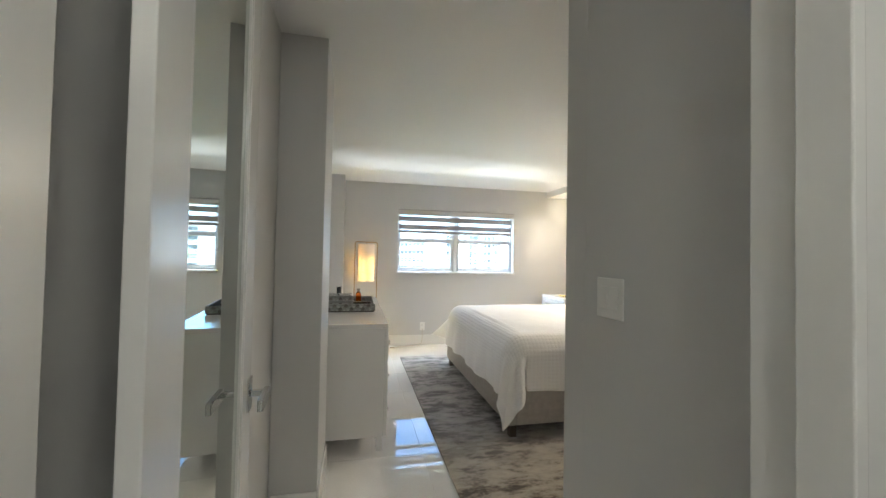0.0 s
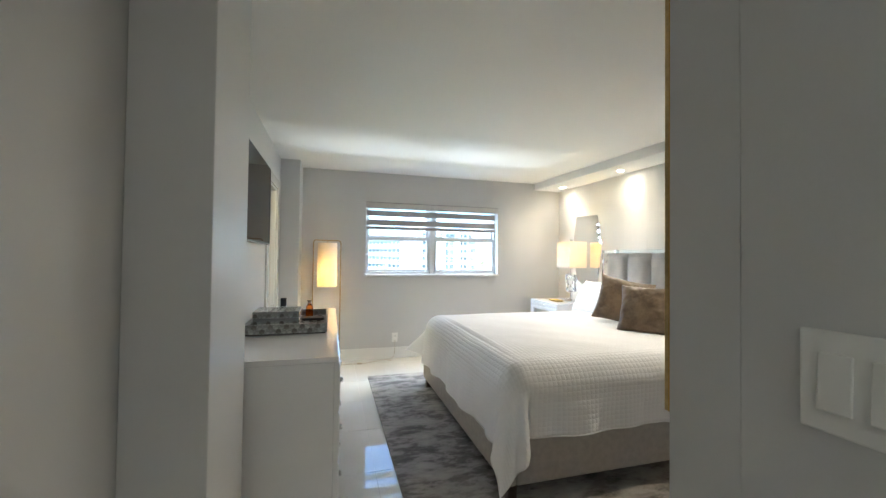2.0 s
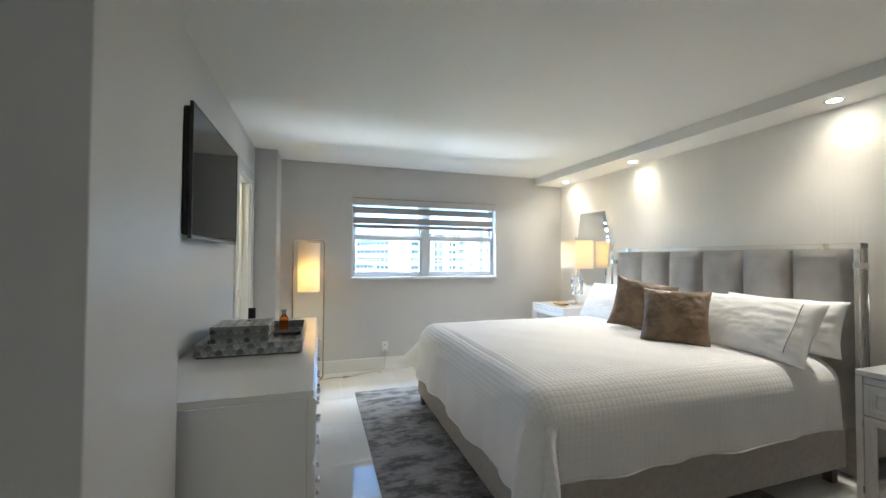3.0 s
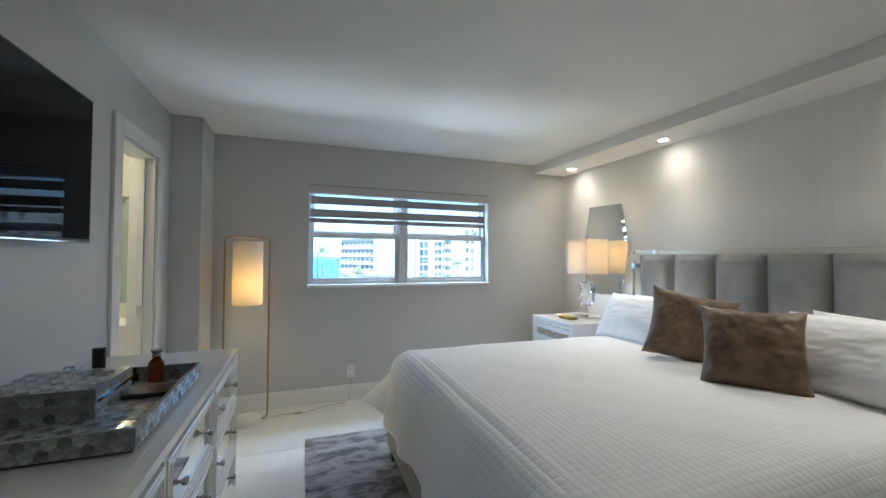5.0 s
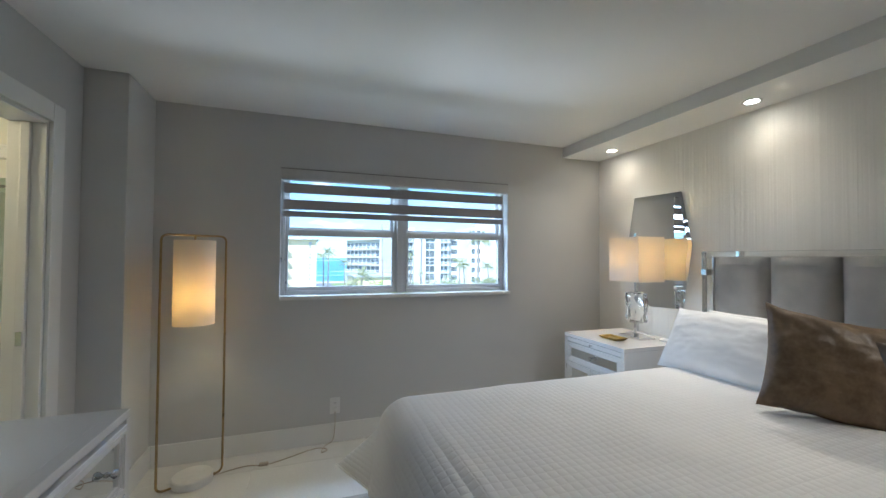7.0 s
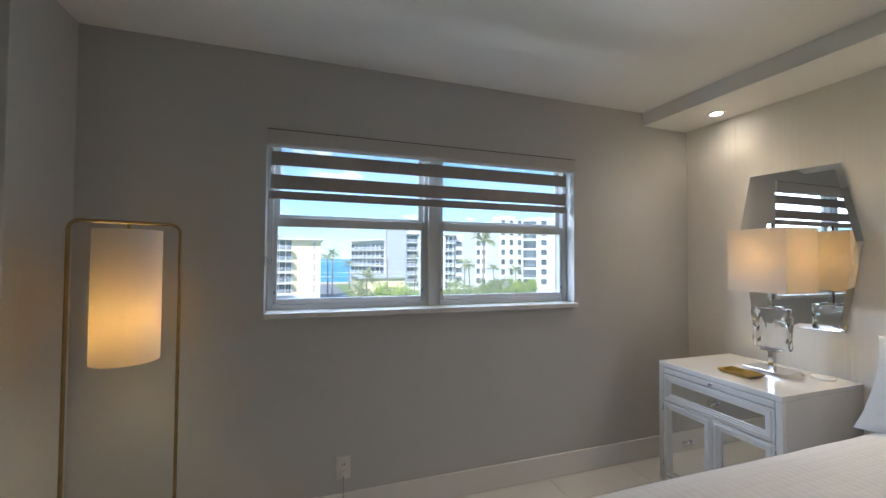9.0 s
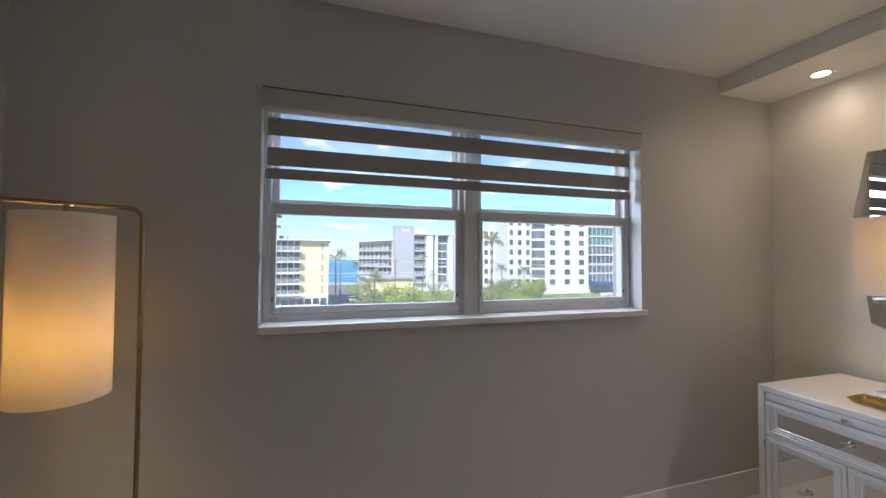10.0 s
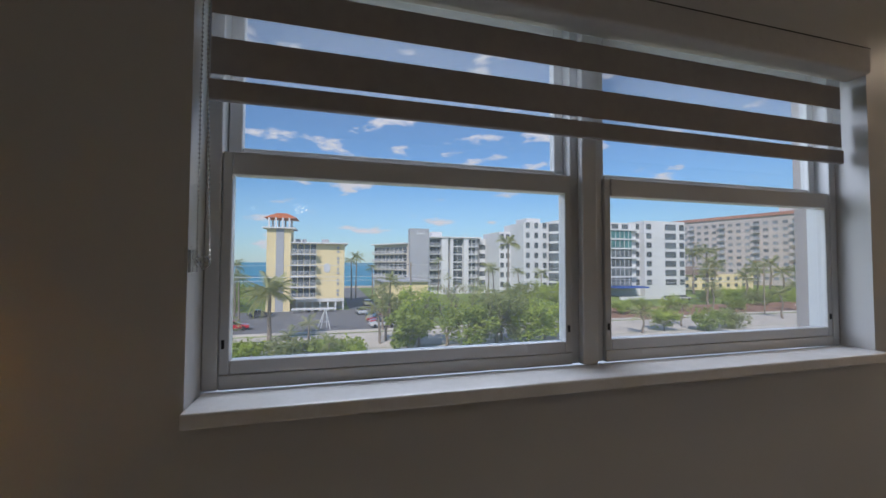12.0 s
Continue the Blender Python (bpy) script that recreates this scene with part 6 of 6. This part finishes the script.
def broadleaf(x, y, height, radius, seed=0, leaves=2600, bare=False, label="bushy green broadleaf tree beside the road"):
    rng = random.Random(seed)
    t = thing("tree", Matrix.Translation((x, y, GROUND)), label, "tree", "street trees outside")
    trunk = bmesh.new()
    limbs = []
    h0 = height * 0.24
    parts = [tube([(0, 0, 0), (0.08, 0.03, h0 * 0.5), (0.0, 0.0, h0)], 0.17 * height / 6, sides=8)]
    for k in range(9):
        a = 2.4 * k + rng.random()
        s = rng.uniform(0.45, 0.95)
        e = Vector((radius * s * math.cos(a), radius * s * math.sin(a), rng.uniform(0.55, 0.95) * height))
        m = Vector((0, 0, h0)).lerp(e, 0.5) + Vector((rng.uniform(-.3, .3), rng.uniform(-.3, .3), 0.3))
        parts.append(tube([(0, 0, h0 * 0.9), m, e], 0.05 * height / 6, sides=6))
        limbs.append(e)
        if bare:
            for j in range(7):
                e2 = e + Vector((rng.uniform(-1, 1), rng.uniform(-1, 1), rng.uniform(-0.2, 1.2)))
                parts.append(tube([m.lerp(e, 0.6), e2], 0.018, sides=5))
    me = bpy.data.meshes.new("tmp")
    for p in parts:
        p.to_mesh(me)
        trunk.from_mesh(me)
        p.free()
    bpy.data.meshes.remove(me)
    part("trunk", trunk, TWIGS if bare else BARK, t)
    clumps = [(e, rng.uniform(0.22, 0.42) * radius) for e in limbs] + [(Vector((rng.uniform(-.6, .6) * radius, rng.uniform(-.6, .6) * radius, rng.uniform(0.22, 0.95) * height)), rng.uniform(0.2, 0.4) * radius) for _ in range(16)]
    verts, faces = [], []
    for k in range(leaves // (8 if bare else 1)):
        c, r = clumps[k % len(clumps)]
        d = Vector((rng.gauss(0, 1), rng.gauss(0, 1), rng.gauss(0, 0.75))).normalized() * r * rng.uniform(0.55, 1.05)
        p = c + d
        if p.z < 0.1:
            p.z = 0.1
        u = Vector((rng.gauss(0, 1), rng.gauss(0, 1), rng.gauss(0, 0.5))).normalized()
        w = u.orthogonal().normalized()
        s = rng.uniform(0.12, 0.28)
        i = len(verts)
        verts += [p - u * s, p + w * s * 0.5, p + u * s, p - w * s * 0.5]
        faces.append((i, i + 1, i + 2, i + 3))
    me = bpy.data.meshes.new("crown")
    me.from_pydata([tuple(v) for v in verts], [], faces)
    me.materials.append(LEAF_TINTS[seed % 3])
    o = new("crown", me)
    o.parent = t


for k, (x, y, h, s, n) in enumerate(((-6.7, 61.5, 6.6, 1.6, 52), (-1.6, 60.0, 2.6, 0.8, 16), (-3.5, 53.5, 2.2, 0.8, 16), (1.0, 50.5, 1.8, 0.7, 14), (9.3, 67.5, 5.6, 1.0, 22), (10.6, 69.0, 7.6, 1.1, 24), (-15, 84, 8, 1.0, 20), (-17, 90, 10, 1.0, 20), (7.0, 118, 11.4, 1.2, 20), (8.6, 124, 12.2, 1.2, 20), (14, 128, 9.0, 1.1, 18), (31, 112, 11.5, 1.0, 16), (33, 108, 6.5, 0.8, 14),
                                        (46.2, 98, 16.0, 1.6, 26), (50.5, 100, 8.5, 1.1, 20), (41, 99, 9.5, 1.1, 20), (43.5, 101, 9.0, 1.1, 20), (56, 98, 8.0, 1.2, 20), (47.5, 53.5, 3.2, 0.9, 22), (60, 58, 3.4, 0.8, 18), (85, 72, 5.5, 1.1, 22), (98, 84, 9, 1.5, 24), (108, 92, 8, 1.3, 20), (118, 98, 11, 1.7, 24), (126, 112, 15, 2.0, 24), (132, 112, 15, 2.0, 24), (140, 100, 10, 1.7, 22), (152, 104, 11, 1.8, 22), (160, 100, 9, 1.6, 20), (172, 104, 12, 1.9, 22), (104, 66, 6, 1.2, 20), (112, 84, 7, 1.3, 24), (121, 90, 8, 1.4, 24), (131, 94, 8.5, 1.5, 24), (146, 96, 8, 1.6, 24), (136, 82, 6, 1.4, 22), (7.6, 57.2, 4.6, 1.0, 26), (8.6, 59.0, 5.2, 1.0, 26), (88, 60, 5, 1.0, 20))):
    palm(x, y, h, s, n, lean=0.5 * math.sin(3.1 * k), seed=k, label="short bushy palm beside the road" if h < 4 else "tall slender palm tree with drooping fronds")
for k, (x, y, h, r, bare) in enumerate(((12.0, 53.5, 7.2, 3.4, False), (15.5, 52.5, 6.6, 3.2, True), (21.5, 50.5, 7.2, 4.6, False), (26.0, 50.5, 6.4, 3.8, False), (17.5, 49.5, 6.0, 3.4, False), (24.0, 54.5, 7.4, 3.8, False), (30.5, 54.0, 5.2, 3.0, False), (10.0, 50.5, 5.0, 2.4, False), (40.0, 80, 6.8, 4.0, False), (49.0, 84, 6.2, 4.0, False), (34, 92, 7, 3.6, True), (28.0, 90, 6, 3.2, True), (53, 55, 3.6, 2.8, False), (59.5, 53, 3.4, 3.0, False), (66, 54, 3.2, 2.8, False), (78, 76, 3.0, 3.0, False), (94, 74, 2.6, 3.0, False), (110, 80, 3.2, 4.0, False), (125, 84, 3.4, 4.5, False), (140, 88, 3.6, 4.5, False), (13.5, 84, 3.0, 2.0, False), (14.0, 92, 3.0, 2.2, False), (-20, 98, 6, 5, False), (-24, 108, 7, 6, False), (-8, 52.5, 1.6, 2.4, False), (0.5, 52.5, 1.5, 2.4, False), (-3.6, 52.0, 1.7, 2.6, False), (3.6, 52.2, 1.3, 2.2, False), (-12, 53, 2.4, 3.0, False), (-13, 58, 3.0, 3.0, False), (62, 74, 2.2, 3.0, False), (70, 78, 2.4, 3.2, False), (104, 88, 3.0, 3.6, False), (118, 92, 3.0, 3.8, False), (132, 96, 3.2, 4.0, False), (150, 98, 3.4, 4.5, False), (48, 95, 4.2, 3.6, False), (56, 93, 4.6, 3.8, False))):
    broadleaf(x, y, h, r, 50 + k, 3200 if h > 4 else 1500, bare, "leafless twiggy tree among the planting" if bare else ("low green shrub beside the road" if h < 4 else "bushy green broadleaf tree beside the road"))


# ---- cars ----
def car(x, y, turn, color, label):
    paint = material("car_paint", color, 0.25, vary=0.03, coat=0.8)
    c = thing("car", Matrix.Translation((x, y, GROUND + 0.026)) @ pose(0, 0, 0, 0, 0, turn), label, "car", "parked cars")
    outline = [(-2.15, 0.35), (2.1, 0.35), (2.2, 0.62), (2.05, 0.82), (1.05, 0.95), (0.98, 0.96), (-1.75, 0.98), (-2.2, 0.9), (-2.25, 0.6)]
    bm = prism(outline, -0.86, 0.86)
    body = part("body", bm, paint, c, at=pose(0, 0, 0, 90, 0, 0))
    cab = prism([(1.0, 0.965), (0.25, 1.42), (-1.1, 1.44), (-1.8, 0.985)], -0.74, 0.74)
    part("cabin_glass", cab, CAR_GLASS, c, at=pose(0, 0, 0, 90, 0, 0))
    part("roof", boxed((-1.05, 0.2, -0.7, 0.7, 1.441, 1.475), bevel=0.012), paint, c)
    wheel = part("wheel", lathe([(0, -0.1), (0.32, -0.1), (0.33, 0), (0.32, 0.1), (0, 0.1)], 18), TYRE, c)
    spots = [(1.35, -0.82), (1.35, 0.82), (-1.35, -0.82), (-1.35, 0.82)]
    wheel.matrix_basis = Matrix.Translation((*spots[0], 0.33)) @ pose(0, 0, 0, 90, 0, 0)
    for s in spots[1:]:
        twin(wheel, Matrix.Translation((*s, 0.33)) @ pose(0, 0, 0, 90, 0, 0))
    for s in (-0.6, 0.6):
        part("headlight", boxed((2.1, 2.2, s - 0.15, s + 0.15, 0.62, 0.74), bevel=0.02), RAILING, c)


for x, y, turn, color, label in ((9.6, 70.5, 185, (0.55, 0.56, 0.58), "silver saloon car parked in the lot"), (9.9, 73.6, 182, (0.42, 0.02, 0.03), "red car parked in the lot"), (9.6, 76.4, 184, (0.35, 0.02, 0.03), "dark red car parked in the lot"), (10.0, 79.2, 180, (0.5, 0.5, 0.5), "grey hatchback parked in the lot"), (10.0, 82.4, 180, (0.03, 0.03, 0.035), "black car parked in the lot"), (7.4, 88.0, 95, (0.6, 0.6, 0.6), "white car driving lane parked"), (10.2, 104, 92, (0.6, 0.6, 0.6), "white car parked along the lane"),
                                 (-13.5, 73.5, 10, (0.5, 0.03, 0.05), "red car parked near the hedge"), (-12.0, 88, 20, (0.08, 0.08, 0.09), "dark car parked near the building"), (97, 95, 0, (0.62, 0.62, 0.62), "white van parked at the entrance"), (103, 96, 0, (0.6, 0.6, 0.6), "white car parked at the entrance")):
    car(x, y, turn, color, label)


def trailer():
    t = thing("boat_trailer", Matrix.Translation((-2.2, 93.2, GROUND + 0.026)), "long white flat trailer parked by the arcade", "trailer")
    part("bed", boxed((-4.5, 4.5, -0.9, 0.9, 0.6, 0.85), bevel=0.03), STUCCO_WHITE, t)
    for x in (-1.0, 0.4):
        for y in (-0.8, 0.8):
            part("wheel", lathe([(0, -0.1), (0.3, -0.1), (0.3, 0.1), (0, 0.1)], 16), TYRE, t, at=Matrix.Translation((x, y, 0.3)) @ pose(0, 0, 0, 90, 0, 0))
    part("stand", boxed((-4.3, -4.15, -0.07, 0.07, 0, 0.599), (4.15, 4.3, -0.07, 0.07, 0, 0.599)), RAILING, t)


trailer()


def tripod():
    t = thing("tripod_stand", Matrix.Translation((0.2, 70.5, GROUND + 0.026)), "tall white folding frame standing in the lot", "stand")
    for k, (x, y) in enumerate(((-1.1, -0.5), (1.0, -0.5), (0.5, 0.8), (-0.5, 0.8))):
        part("leg", tube([(x, y, 0.0), (0.3 if x > 0 else 0.1, 0.0, 3.1)], 0.07, sides=8), RAILING, t)
    part("top_bar", boxed((-0.1, 0.5, -0.1, 0.1, 3.1, 3.25), bevel=0.02), RAILING, t)
    part("cross_bar", boxed((-0.62, 0.7, -0.34, -0.26, 1.2, 1.3), bevel=0.02), RAILING, t)


tripod()


def power_lines():
    for x, y, h in ((16.0, 78, 11.0), (92, 66, 10.6), (-70, 90, 11.5)):
        p = thing("utility_pole", Matrix.Translation((x, y, GROUND)), "slender wooden utility pole", "utility pole", "utility poles")
        part("pole", tube([(0, 0, 0), (0, 0, h)], 0.14, sides=8), TWIGS, p)
        part("crossarm", boxed((-0.9, 0.9, -0.06, 0.06, h - 0.6, h - 0.48)), TWIGS, p)
    ends = ((-70, 90, 11.5), (16.0, 78, 11.0), (92, 66, 10.6))
    for a, b in zip(ends, ends[1:]):
        for dz in (-0.45, -2.6, -3.3):
            pts = []
            for k in range(13):
                s = k / 12
                pts.append((a[0] + (b[0] - a[0]) * s, a[1] + (b[1] - a[1]) * s, GROUND + a[2] + (b[2] - a[2]) * s + dz - 2.4 * s * (1 - s)))
            tagged(part("power_line", tube(pts, 0.035, sides=5), RAILING), "thin overhead power line above the street", "cable", "overhead lines")


power_lines()

# outdoor things turned about the camera's last position to fit its view
SWING = pose(1.0, 5.0, 0, 0, 0, 1.25) @ Matrix.Translation((-1.0, -5.0, 0))
for ob in list(scene.collection.all_objects):
    if ob not in indoors and ob.parent is None:
        ob.matrix_basis = SWING @ ob.matrix_basis

# ---- floor tiles ----
floor_ob = bpy.data.objects["floor"]


def floor_tiles():
    size, gap, z = 0.60, 0.002, -0.002
    bm = boxed((0, size - gap, 0, size - gap, z, 0.0), bevel=0.0005)
    first = part("tile", bm, TILE, floor_ob)
    n = 0
    y = -1.58
    while y < FAR - 0.02:
        x = LEFT - 0.14 - 0.2
        while x < RIGHT:
            near = y < NEAR - 0.65 and x > HALL_X
            if not near:
                m = Matrix.Translation((x, y, 0))
                if n == 0:
                    first.matrix_basis = m
                else:
                    twin(first, m)
                n += 1
            x += size
        y += size


floor_tiles()
